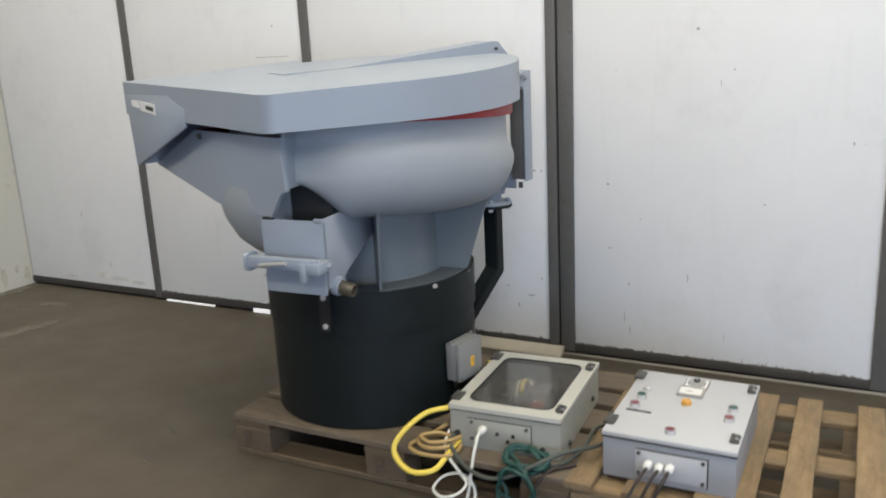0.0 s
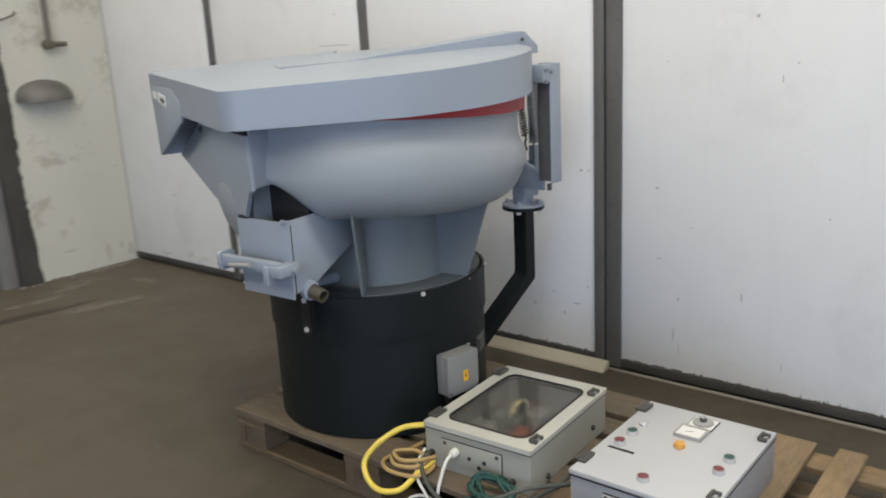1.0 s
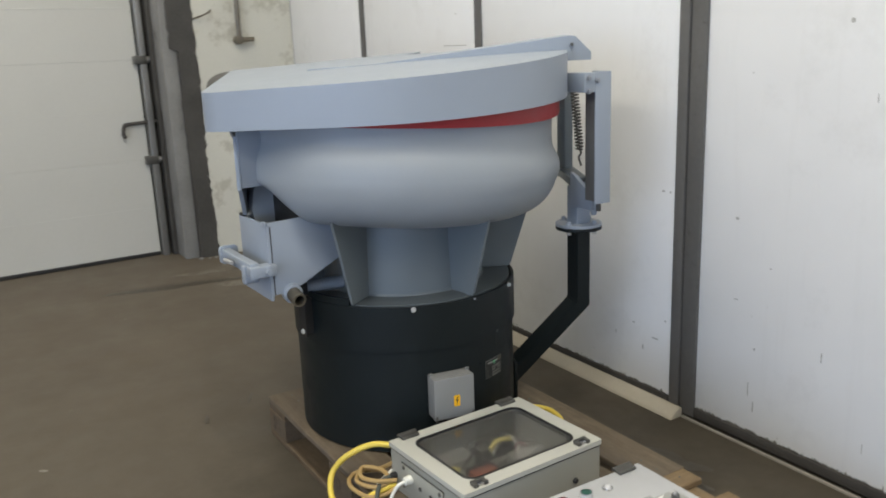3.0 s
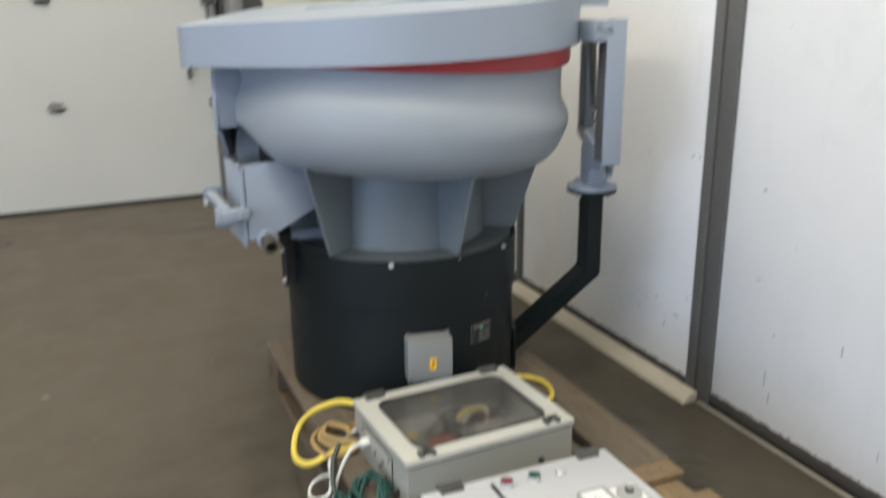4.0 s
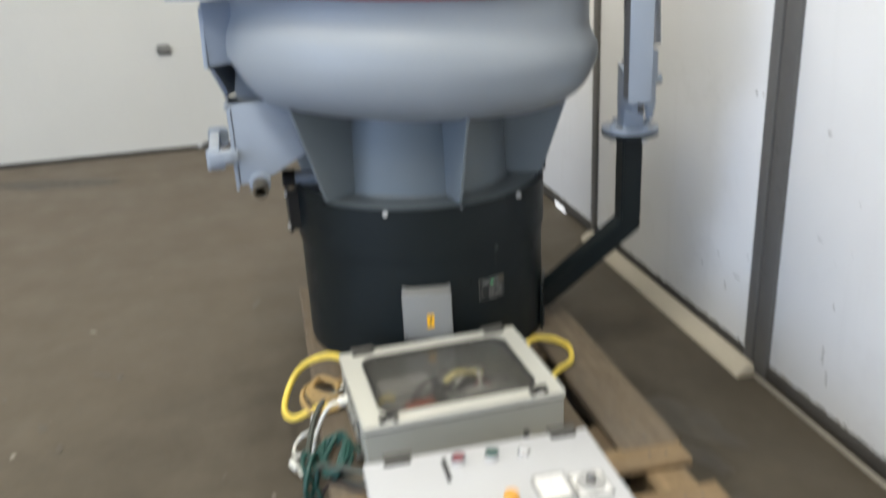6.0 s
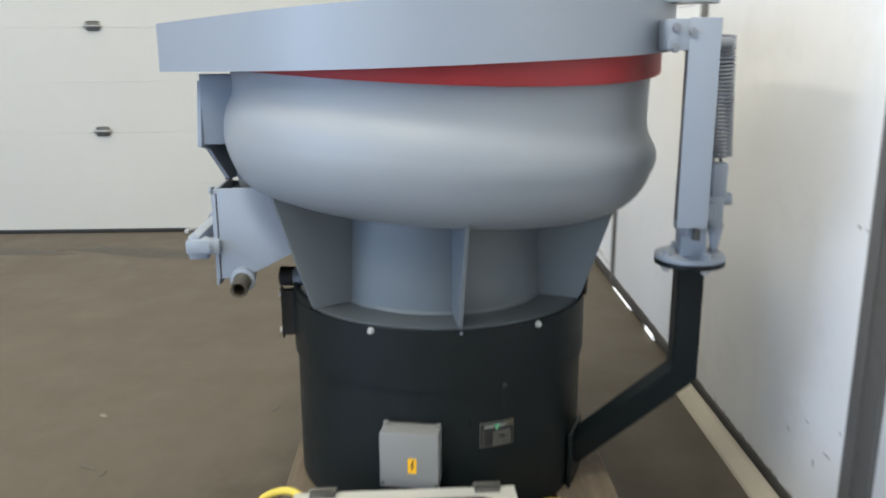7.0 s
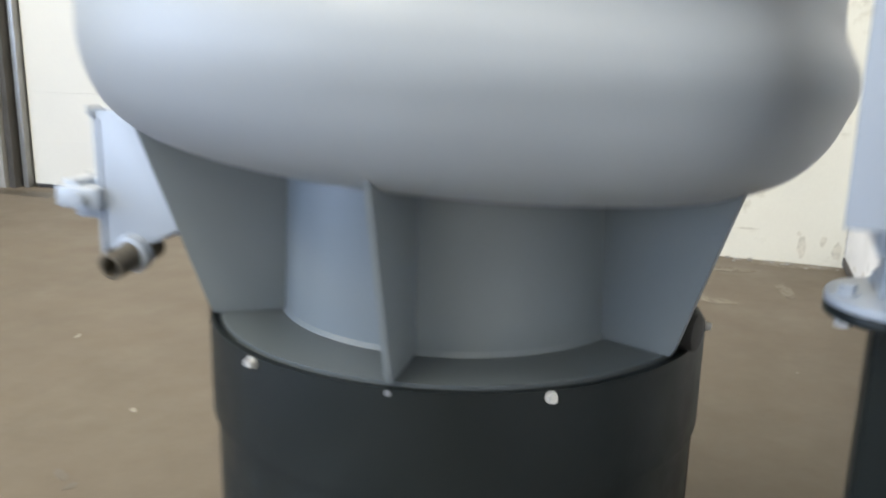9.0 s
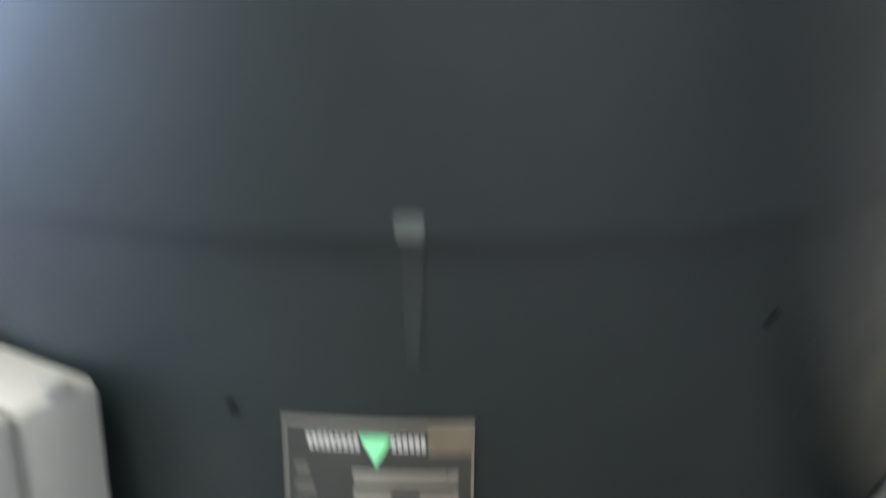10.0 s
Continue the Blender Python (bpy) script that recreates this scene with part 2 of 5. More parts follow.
M_TRIGREEN = paint("green_print", (0.16, 0.50, 0.26), 0.45, 0.0, 0.05, 20.0, 200, 0.02)
M_ORANGE = paint("orange_plastic", (0.34, 0.085, 0.045), 0.5, 0.0, 0.06, 12.0, 150, 0.05)
M_YELTUBE = paint("pale_yellow_plastic", (0.68, 0.58, 0.22), 0.5, 0.0, 0.06, 12.0, 150, 0.05)
M_GREYPART = paint("grey_electrical_part", (0.33, 0.33, 0.32), 0.5, 0.0, 0.06, 12.0, 150, 0.05)
M_GLASS = glass_mat("smoked_window_pane", (0.37, 0.37, 0.36), 0.11)
M_MARK = paint("burnt_block_mark", (0.075, 0.055, 0.038), 0.8, 0.0, 0.2, 20.0, 100, 0.05)
M_TUBE = glow_mat("lamp_diffuser", (1.0, 0.97, 0.9), 3.0)
M_DAY = glow_mat("daylight_beyond", (0.72, 0.84, 1.0), 2.0)
M_SLIT = glow_mat("daylight_slit", (0.95, 0.97, 1.0), 0.62)
M_OILSTAIN = paint("oil_stain", (0.058, 0.049, 0.036), 0.5, 0.0, 0.2, 6.0, 60, 0.1)
M_WALLSTAIN = paint("brown_wall_stain", (0.49, 0.47, 0.40), 0.85, 0.0, 0.25, 30.0, 90, 0.2)
M_DUST = paint("pale_plaster_dust", (0.168, 0.150, 0.120), 0.85, 0.0, 0.25, 9.0, 90, 0.2, dirt=(0.105, 0.090, 0.069), dirt_at=0.46)
M_FLECK = paint("pale_floor_fleck", (0.215, 0.200, 0.172), 0.85, 0.0, 0.2, 20.0, 90, 0.2)
M_SCUFF = paint("grey_scuff", (0.42, 0.415, 0.395), 0.85, 0.0, 0.3, 60.0, 120, 0.2)
M_SMUDGE = paint("faint_grey_smudge", (0.60, 0.595, 0.565), 0.7, 0.0, 0.2, 14.0, 90, 0.1)
M_PIT = paint("black_pit", (0.002, 0.002, 0.002), 0.9, 0.0, 0.2, 20.0, 90, 0.0, spec=0.05)
M_HOOD = paint("dull_dark_metal", (0.15, 0.145, 0.135), 0.6, 0.3, 0.2, 12.0, 90, 0.2)
M_DRIP = paint("pale_paint_run", (0.038, 0.045, 0.043), 0.5, 0.0, 0.3, 40.0, 200, 0.05)
M_DRIPRUN = paint("faint_paint_run", (0.0122, 0.0158, 0.0164), 0.46, 0.0, 0.3, 40.0, 200, 0.05, spec=0.28)
M_GRIME = paint("grey_floor_grime", (0.19, 0.182, 0.165), 0.8, 0.0, 0.3, 10.0, 80, 0.2)

# ---- building tools ----
BASE = {}


def thing(name, m, label, category, group="", kind=""):
    """An Empty at a thing's base, which carries its parts."""
    ob = new(name)
    ob.matrix_world = m
    ob.empty_display_size = 0.05
    BASE[ob.name] = m.inverted()
    return tagged(ob, label, category, group, kind)


def part(name, bm, material, parent, label="", local=False, smooth=28, base=None):
    """One mesh under a thing or a part. Coordinates are the world's, or the thing's own where local is set."""
    inv = base or BASE[parent.name]
    if not local:
        bm.transform(inv)
    ob = mesh_ob(name, bm, material, smooth)
    ob.parent = parent
    BASE[ob.name] = inv
    return tagged(ob, label)


def mesh_ob(name, bm, material, smooth=28):
    bmesh.ops.recalc_face_normals(bm, faces=bm.faces)
    me = bpy.data.meshes.new(name)
    bm.to_mesh(me)
    bm.free()
    me.materials.append(material)
    if smooth:
        me.shade_smooth()
        me.set_sharp_from_angle(angle=radians(smooth))
    return new(name, me)


def struct(name, bm, material, label, category, smooth=28):
    return tagged(mesh_ob(name, bm, material, smooth), label, category, kind="structure")


def box(x0, x1, y0, y1, z0, z1, bevel=0.0, m=None, bm=None, seg=2):
    own = bmesh.new()
    bmesh.ops.create_cube(own, size=1.0)
    own.transform(Matrix.Translation(((x0 + x1) / 2, (y0 + y1) / 2, (z0 + z1) / 2)) @ Matrix.Diagonal((abs(x1 - x0), abs(y1 - y0), abs(z1 - z0), 1)))
    if bevel:
        bmesh.ops.bevel(own, geom=own.edges[:], offset=bevel, segments=seg, affect="EDGES", profile=0.5)
    if m:
        own.transform(m)
    return join(bm, own)


def join(bm, own):
    if bm is None:
        return own
    me = bpy.data.meshes.new("tmp")
    own.to_mesh(me)
    own.free()
    bm.from_mesh(me)
    bpy.data.meshes.remove(me)
    return bm


def cyl(r0, r1, z0, z1, m=None, bm=None, seg=32, bevel=0.0):
    """A round bar or cone along z, closed."""
    own = bmesh.new()
    bmesh.ops.create_cone(own, cap_ends=True, segments=seg, radius1=r0, radius2=r1, depth=z1 - z0)
    own.transform(Matrix.Translation((0, 0, (z0 + z1) / 2)))
    if bevel:
        rim = [e for e in own.edges if abs(e.verts[0].co.z - e.verts[1].co.z) < 1e-6]
        bmesh.ops.bevel(own, geom=rim, offset=bevel, segments=2, affect="EDGES", profile=0.5)
    if m:
        own.transform(m)
    return join(bm, own)


def along(a, b):
    """The pose at a whose z axis points to b, and the distance."""
    a, b = Vector(a), Vector(b)
    return Matrix.Translation(a) @ (b - a).to_track_quat("Z", "Y").to_matrix().to_4x4(), (b - a).length


def bar(a, b, r, bm=None, seg=16, bevel=0.0):
    m, n = along(a, b)
    return cyl(r, r, 0, n, m, bm, seg, bevel)


def lathe(profile, cx=0.0, cy=0.0, seg=96, a0=0.0, a1=360.0, closed=True, bm=None, warp=None):
    """Turns a profile of (radius, z) about a vertical axis. closed: the profile is a ring of points."""
    own = bmesh.new()
    full = abs(a1 - a0) >= 359.9
    n = seg if full else max(3, int(seg * (a1 - a0) / 360))
    rings = []
    for i in range(n if full else n + 1):
        a = radians(a0 + (a1 - a0) * i / n)
        rings.append([own.verts.new((cx + r * math.cos(a), cy + r * math.sin(a), warp(math.degrees(a), z) if warp else z)) for r, z in profile])
    k = len(profile)
    for i in range(n):
        p, q = rings[i], rings[(i + 1) % len(rings)]
        for j in range(k if closed else k - 1):
            own.faces.new((p[j], q[j], q[(j + 1) % k], p[(j + 1) % k]))
    if not full and closed:
        own.faces.new(rings[0])
        own.faces.new(rings[-1][::-1])
    return join(bm, own)


def prism(points, z0, z1, m=None, bm=None, bevel=0.0):
    """A flat polygon, pulled up from z0 to z1."""
    own = bmesh.new()
    lo = [own.verts.new((x, y, z0)) for x, y in points]
    hi = [own.verts.new((x, y, z1)) for x, y in points]
    own.faces.new(lo[::-1])
    own.faces.new(hi)
    for i in range(len(points)):
        j = (i + 1) % len(points)
        own.faces.new((lo[i], lo[j], hi[j], hi[i]))
    if bevel:
        bmesh.ops.bevel(own, geom=own.edges[:], offset=bevel, segments=2, affect="EDGES", profile=0.5)
    if m:
        own.transform(m)
    return join(bm, own)


def rounded(w, h, r, n=6, cx=0.0, cy=0.0):
    """The outline of a rectangle with round corners."""
    out = []
    for sx, sy, a in ((1, 1, 0), (-1, 1, 90), (-1, -1, 180), (1, -1, 270)):
        for i in range(n + 1):
            t = radians(a + 90 * i / n)
            out.append((cx + sx * (w / 2 - r) + r * math.cos(t), cy + sy * (h / 2 - r) + r * math.sin(t)))
    return out


def ring_plate(outer, inner, z0, z1, bm=None):
    """A plate between two outlines with the same number of points."""
    own = bmesh.new()
    n = len(outer)
    v = [[own.verts.new((x, y, z)) for x, y in line] for line, z in ((outer, z0), (outer, z1), (inner, z1), (inner, z0))]
    for i in range(n):
        j = (i + 1) % n
        for k in range(4):
            a, b = v[k], v[(k + 1) % 4]
            own.faces.new((a[i], a[j], b[j], b[i]))
    return join(bm, own)


def smooth_line(points, n=8):
    """Catmull-Rom through the points."""
    p = [Vector(q) for q in points]
    p = [2 * p[0] - p[1]] + p + [2 * p[-1] - p[-2]]
    out = []
    for i in range(1, len(p) - 2):
        for s in range(n):
            t = s / n
            a, b, c, d = p[i - 1], p[i], p[i + 1], p[i + 2]
            out.append(0.5 * ((2 * b) + (c - a) * t + (2 * a - 5 * b + 4 * c - d) * t * t + (3 * b - a - 3 * c + d) * t ** 3))
    return out + [p[-2]]


def tube(points, r, seg=8, bm=None):
    """A round tube along a line of points, closed at its ends."""
    own = bmesh.new()
    p = [Vector(q) for q in points]
    side = None
    rings = []
    for i, q in enumerate(p):
        d = (p[min(i + 1, len(p) - 1)] - p[max(i - 1, 0)]).normalized()
        if side is None:
            side = d.orthogonal().normalized()
        side = (side - d * side.dot(d)).normalized()
        up = d.cross(side)
        rings.append([own.verts.new(q + r * (math.cos(2 * math.pi * k / seg) * side + math.sin(2 * math.pi * k / seg) * up)) for k in range(seg)])
    for a, b in zip(rings, rings[1:]):
        for k in range(seg):
            own.faces.new((a[k], a[(k + 1) % seg], b[(k + 1) % seg], b[k]))
    own.faces.new(rings[0][::-1])
    own.faces.new(rings[-1])
    return join(bm, own)


def hex_bolt(r, h, m, bm=None):
    """Hexagon head on a washer, its axis along z."""
    bm = cyl(r * 1.35, r * 1.35, 0, h * 0.25, m, bm, 20)
    return cyl(r, r * 0.96, h * 0.25, h, m, bm, 6)


def radial(az, r, z, cx, cy):
    """A pose on a drum's face: z axis outwards, y axis up."""
    a = radians(az)
    o = Vector((math.cos(a), math.sin(a), 0))
    t = Vector((-math.sin(a), math.cos(a), 0))
    m = Matrix((t, Vector((0, 0, 1)), o)).transposed().to_4x4()
    m.translation = Vector((cx, cy, 0)) + o * r + Vector((0, 0, z))
    return m

# ---- the hall ----
WALL_Y, END_X, GATE_X, TOP = 3.0, -4.49, -4.68, 4.1
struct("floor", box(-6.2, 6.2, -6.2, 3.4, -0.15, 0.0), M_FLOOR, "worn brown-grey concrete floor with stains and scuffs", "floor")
struct("ceiling", box(-6.2, 6.2, -6.2, 3.4, TOP, TOP + 0.15), M_CEIL, "plain pale hall ceiling", "ceiling")
struct("wall_north", box(-5.2, 6.2, WALL_Y + 0.045, WALL_Y + 0.30, 0, TOP), M_PLAINWALL, "hall wall behind the tall white sliding doors", "wall")
east = box(6.0, 6.2, -0.9, WALL_Y + 0.04, 0, TOP)
box(6.0, 6.2, -6.2, -5.1, 0, TOP, bm=east)
box(6.0, 6.2, -5.1, -0.9, 3.5, TOP, bm=east)
struct("wall_east", east, M_PLAINWALL, "plain hall wall with a wide daylight opening", "wall")
struct("backdrop", box(6.88, 6.9, -7.0, 1.0, -0.2, TOP), M_DAY, "pale daylight beyond the hall opening", "backdrop", 0)
south = box(-6.2, 0.9, -6.2, -6.0, 0, TOP)
box(5.1, 6.0, -6.2, -6.0, 0, TOP, bm=south)
box(0.9, 5.1, -6.2, -6.0, 3.5, TOP, bm=south)
struct("wall_south", south, M_PLAINWALL, "plain hall wall with a wide daylight opening", "wall")
struct("backdrop", box(-2.0, 7.0, -6.9, -6.88, -0.2, TOP), M_DAY, "pale daylight beyond the hall opening", "backdrop", 0)
for tx, ty in TUBES:
    lamp = thing("ceiling_light", pose(tx, ty, TOP), "long white fluorescent fitting under the hall ceiling", "lamp", "ceiling lights")
    part("housing", box(-0.78, 0.78, -0.13, 0.13, -0.10, 0.0, 0.01), M_STICKER, lamp, local=True)
    part("diffuser", box(-0.75, 0.75, -0.11, 0.11, -0.125, -0.102, 0.006), M_TUBE, lamp, "lit white diffuser", local=True)


def sliding_door(name, edges, strips, rail, label):
    """White sheets between dark upright steel strips, over a dark foot rail."""
    x0, x1 = edges
    door = thing(name, pose((x0 + x1) / 2, WALL_Y, 0), label, "sliding door", kind="structure")
    xs = [x0] + [v for s in strips for v in s] + [x1]
    for a, b in zip(xs[::2], xs[1::2]):
        if b - a > 0.05:
            part("sheet", box(a - 0.004, b + 0.004, WALL_Y + 0.004, WALL_Y + 0.044, rail - 0.01, TOP, 0.002), M_PANEL, door)
    for a, b in strips:
        part("upright", box(a, b, WALL_Y - 0.008, WALL_Y + 0.036, 0.012, TOP, 0.003), M_STEEL, door)
    part("foot_rail", box(x0, x1, WALL_Y - 0.004, WALL_Y + 0.040, 0.012, rail, 0.003), M_RAIL, door, "dirty dark foot rail")
    return door


sliding_door("door_1", (END_X, -0.972), [(-3.415, -3.369), (-2.236, -2.188), (-1.015, -0.972)], 0.052, "tall white sheeted sliding door with dark steel uprights")
sliding_door("door_2", (-0.962, 3.2), [(-0.962, -0.899), (0.250, 0.328), (1.50, 1.57)], 0.048, "tall white sheeted sliding door with a dark foot rail")
struct("wall_gap", box(-0.972, -0.962, WALL_Y + 0.004, WALL_Y + 0.044, 0.0, TOP), M_RUBBER, "dark slit between the two door leaves", "trim", 0)
struct("wall_northeast", box(3.2, 6.0, WALL_Y, WALL_Y + 0.044, 0, TOP), M_PLAINWALL, "plain painted hall wall", "wall")

ON_NORTH = Matrix(((1, 0, 0, 0), (0, 0, -1, WALL_Y + 0.004), (0, 1, 0, 0), (0, 0, 0, 1)))
# ragged grime along the top of the foot rail
rng = random.Random(4)
grime = bmesh.new()
for x0, x1, zt, n in ((-0.89, 1.2, 0.048, 520), (-3.36, -1.02, 0.052, 360)):
    for _ in range(n):
        x, w, h = rng.uniform(x0, x1), rng.uniform(0.003, 0.016), 0.002 + min(0.030, rng.expovariate(300))
        if h > 0.012:
            w *= 0.25
        top = [(x + w * (k / 4 - 0.5), zt + h * rng.uniform(0.35, 1.0)) for k in range(5)]
        prism([(x - w * 0.7, zt - 0.004), (x + w * 0.7, zt - 0.004)] + top[::-1], 0.0, 0.0005, ON_NORTH, grime)
tagged(mesh_ob("grime", grime, M_GRIME, 0), "grey grime spatter along the foot of the white doors", "dirt", kind="stuff")

# dents and dark scuffs on the sheets
scuffs = bmesh.new()
for sx, sz, w, h in ((-1.076, 0.807, 0.018, 0.014), (-1.043, 0.806, 0.012, 0.014), (-0.755, 0.760, 0.022, 0.014), (-0.411, 1.358, 0.020, 0.022), (-0.275, 1.205, 0.010, 0.010), (-0.322, 1.155, 0.004, 0.040),
                     (0.139, 0.934, 0.012, 0.018), (-2.404, 1.473, 0.014, 0.012), (-2.42, 1.329, 0.330, 0.005), (-0.665, 0.340, 0.012, 0.014), (-0.428, 0.385, 0.006, 0.050), (-1.211, 0.285, 0.020, 0.008),
                     (-0.746, 0.491, 0.030, 0.005), (-1.305, 0.222, 0.010, 0.022), (-0.682, 0.196, 0.004, 0.080), (-3.952, 0.474, 0.008, 0.050), (-3.766, 0.175, 0.006, 0.060), (-0.66, 0.14, 0.004, 0.060), (-0.28, 0.15, 0.003, 0.050),
                     (-1.10, 0.25, 0.05, 0.008), (-1.16, 0.20, 0.008, 0.03), (-1.05, 0.33, 0.012, 0.012), (-0.62, 0.62, 0.010, 0.006), (-0.15, 0.70, 0.012, 0.008)):
    w, h = w * 0.6, h * 0.6
    prism(rounded(w, h, min(w, h) * 0.45, 3, sx, sz), 0, 0.0015, Matrix(((1, 0, 0, 0), (0, 0, -1, WALL_Y + 0.004), (0, 1, 0, 0), (0, 0, 0, 1))), scuffs)
tagged(mesh_ob("scuff", scuffs, M_SCUFF, 0), "small dark dents and scratches on the white doors", "dirt", kind="stuff")

sill = thing("timber_sill", pose(-2.2, 2.955, 0), "pale worn sloped sill along the foot of the door", "sill", kind="structure")
part("fillet", prism([(2.988, 0.0), (2.988, 0.036), (2.972, 0.035), (2.962, 0.030), (2.938, 0.010), (2.932, 0.0)], -2.20, -0.945, Matrix(((0, 0, 1, 0), (1, 0, 0, 0), (0, 1, 0, 0), (0, 0, 0, 1))), bevel=0.002), M_SILL, sill)
struct("threshold", box(-0.945, 3.2, 2.983, 2.992, -0.01, 0.008, 0.002), M_CONC, "pale concrete edge under the sliding door", "threshold")
gap = box(-3.334, -2.976, WALL_Y - 0.006, WALL_Y + 0.002, 0.001, 0.009)
box(-2.70, -2.57, WALL_Y - 0.006, WALL_Y + 0.002, 0.001, 0.024, bm=gap)
struct("door_gap_light", gap, M_SLIT, "bright daylight slit under the sliding door", "backdrop", 0)

# end wall: cream paint, bare plaster pier, gate
struct("wall_west", box(END_X - 0.30, END_X, 2.335, WALL_Y + 0.044, 0, TOP), M_CREAM, "cream painted end wall with stains", "wall")
pier = thing("wall_pier", pose(END_X, 2.20, 0), "bare grey plaster pier beside the gate", "wall", kind="structure")
part("plaster", box(END_X - 0.30, END_X - 0.02, 2.135, 2.225, 0, TOP, 0.006), M_PLASTER, pier)
rng = random.Random(12)
part("edge_core", box(END_X - 0.30, END_X - 0.012, 2.225, 2.335, 0, TOP), M_DARKPLASTER, pier)
zs = [0.030 * k for k in range(int(TOP / 0.030) + 1)]
right = [(2.346 + 0.022 * math.exp(-z / 0.10) + 0.006 * math.sin(7.3 * z) + rng.uniform(-0.009, 0.006), z) for z in zs]
left = [((2.228 if z < 1.36 else 2.175) + 0.006 * math.sin(5.1 * z) + rng.uniform(-0.006, 0.006), z) for z in zs]
part("broken_edge", prism(left + right[::-1], -0.030, 0.004, Matrix(((0, 0, 1, END_X), (1, 0, 0, 0), (0, 1, 0, 0), (0, 0, 0, 1)))), M_DARKPLASTER, pier, "dark ragged broken plaster edge", smooth=0)
struct("wall_west_far", box(GATE_X - 0.25, END_X, -6.2, -2.30, 0, TOP), M_PLASTER, "plain end wall beyond the gate", "wall")
struct("wall_west_top", box(GATE_X - 0.25, END_X, -2.30, 2.135, 3.2, TOP), M_PLAINWALL, "wall over the gate", "wall")

gate = thing("sectional_gate", pose(GATE_X, -0.6, 0), "closed white sectional gate with hinges at its seams", "gate", kind="structure")
gate.matrix_world = pose(GATE_X, -0.6, 0, 0, 0, 2.2)
Z0, PITCH = 0.005, 0.654
for k in range(5):
    za, zb = Z0 + PITCH * k, Z0 + PITCH * (k + 1)
    sec = box(GATE_X - 0.04, GATE_X, -2.16, 2.03, za + 0.0004, zb - 0.0004, 0.0012)
    zf = za + PITCH * 0.5
    box(GATE_X - 0.001, GATE_X + 0.0015, -2.15, 2.02, zf - 0.004, zf + 0.004, 0.001, bm=sec)
    part("section", sec, M_GATE, gate, smooth=0)
part("bottom_seal", box(GATE_X - 0.03, GATE_X + 0.006, -2.16, 2.03, 0.0, 0.026, 0.005), M_RUBBER, gate, "black rubber floor seal")
for gy in (1.055, -0.035, -1.135):
    for k in (1, 2, 3, 4):
        hz = Z0 + PITCH * k + 0.010
        hinge = part("hinge", box(GATE_X + 0.001, GATE_X + 0.014, gy - 0.042, gy + 0.042, hz - 0.030, hz + 0.030, 0.012), M_HINGE, gate, "dark steel hinge")
        part("pin", bar((GATE_X + 0.016, gy - 0.055, hz), (GATE_X + 0.016, gy + 0.055, hz), 0.008), M_GALV, hinge)
track = part("track", box(GATE_X - 0.01, GATE_X + 0.055, 2.040, 2.080, 0.0, 3.1, 0.004), M_GALV, gate, "galvanised running track")
part("track", box(GATE_X - 0.01, GATE_X + 0.055, -2.215, -2.170, 0.0, 3.1, 0.004), M_GALV, gate, "galvanised running track")
part("track_angle", box(GATE_X - 0.01, GATE_X + 0.105, -2.285, -2.235, 0.0, 3.1, 0.004), M_DARKPLASTER, gate, "dark angle iron behind the track")
part("track_angle", box(GATE_X - 0.01, GATE_X + 0.075, 2.105, 2.135, 0.0, 3.1, 0.004), M_DARKPLASTER, gate, "dark angle iron behind the track")
part("frame_back", box(GATE_X - 0.20, GATE_X - 0.012, 2.03, 2.15, 0.0, 3.2), M_DARKPLASTER, gate)
for k in (1, 2, 3):
    hz = Z0 + PITCH * k
    br = part("roller_bracket", box(GATE_X + 0.002, GATE_X + 0.060, 2.0, 2.08, hz - 0.028, hz + 0.028, 0.006), M_HINGE, gate, "dark roller bracket")
    part("roller", bar((GATE_X + 0.03, 2.02, hz), (GATE_X + 0.03, 2.10, hz), 0.022), M_GALV, br)
latch = part("latch_bolt", bar((GATE_X + 0.03, 1.91, 0.905), (GATE_X + 0.03, 2.12, 0.915), 0.012), M_RAIL, gate, "steel latch bolt")
part("latch_grip", tube(smooth_line([(GATE_X + 0.03, 1.915, 0.905), (GATE_X + 0.035, 1.89, 0.895), (GATE_X + 0.035, 1.88, 0.84), (GATE_X + 0.035, 1.893, 0.82)]), 0.013), M_RAIL, latch)

struct("corner_joint", box(END_X + 0.001, END_X + 0.006, WALL_Y - 0.003, WALL_Y + 0.003, 0.0, TOP), M_SCUFF, "grey open joint in the corner of the hall", "trim", 0)
# fittings on the end wall
pipe = thing("wall_pipe", pose(END_X + 0.04, 2.61, 1.415), "thin brown iron pipe with an elbow on the cream wall", "pipe")
part("riser", tube([(END_X + 0.045, 2.645, 3.9), (END_X + 0.045, 2.618, 1.43)], 0.016, 12), M_PIPE, pipe)
part("elbow", bar((END_X - 0.01, 2.616, 1.416), (END_X + 0.07, 2.616, 1.416), 0.028, bevel=0.006), M_PIPE, pipe)
part("stub", bar((END_X + 0.05, 2.616, 1.416), (END_X + 0.05, 2.715, 1.417), 0.015), M_PIPE, pipe)
hood = thing("wall_lamp_hood", pose(END_X, 2.555, 1.10), "half-round dull metal hood on the cream wall", "wall lamp")
shell = bmesh.new()
n_u, n_v = 20, 8
grid = [[shell.verts.new((END_X + 0.15 * math.cos(radians(90 * j / n_v)) * math.sin(radians(180 * i / n_u)), 2.552 - 0.168 * math.cos(radians(180 * i / n_u)),
                          1.092 + 0.125 * math.sin(radians(90 * j / n_v)) * (0.25 + 0.75 * math.sin(radians(180 * i / n_u))))) for j in range(n_v + 1)] for i in range(n_u + 1)]
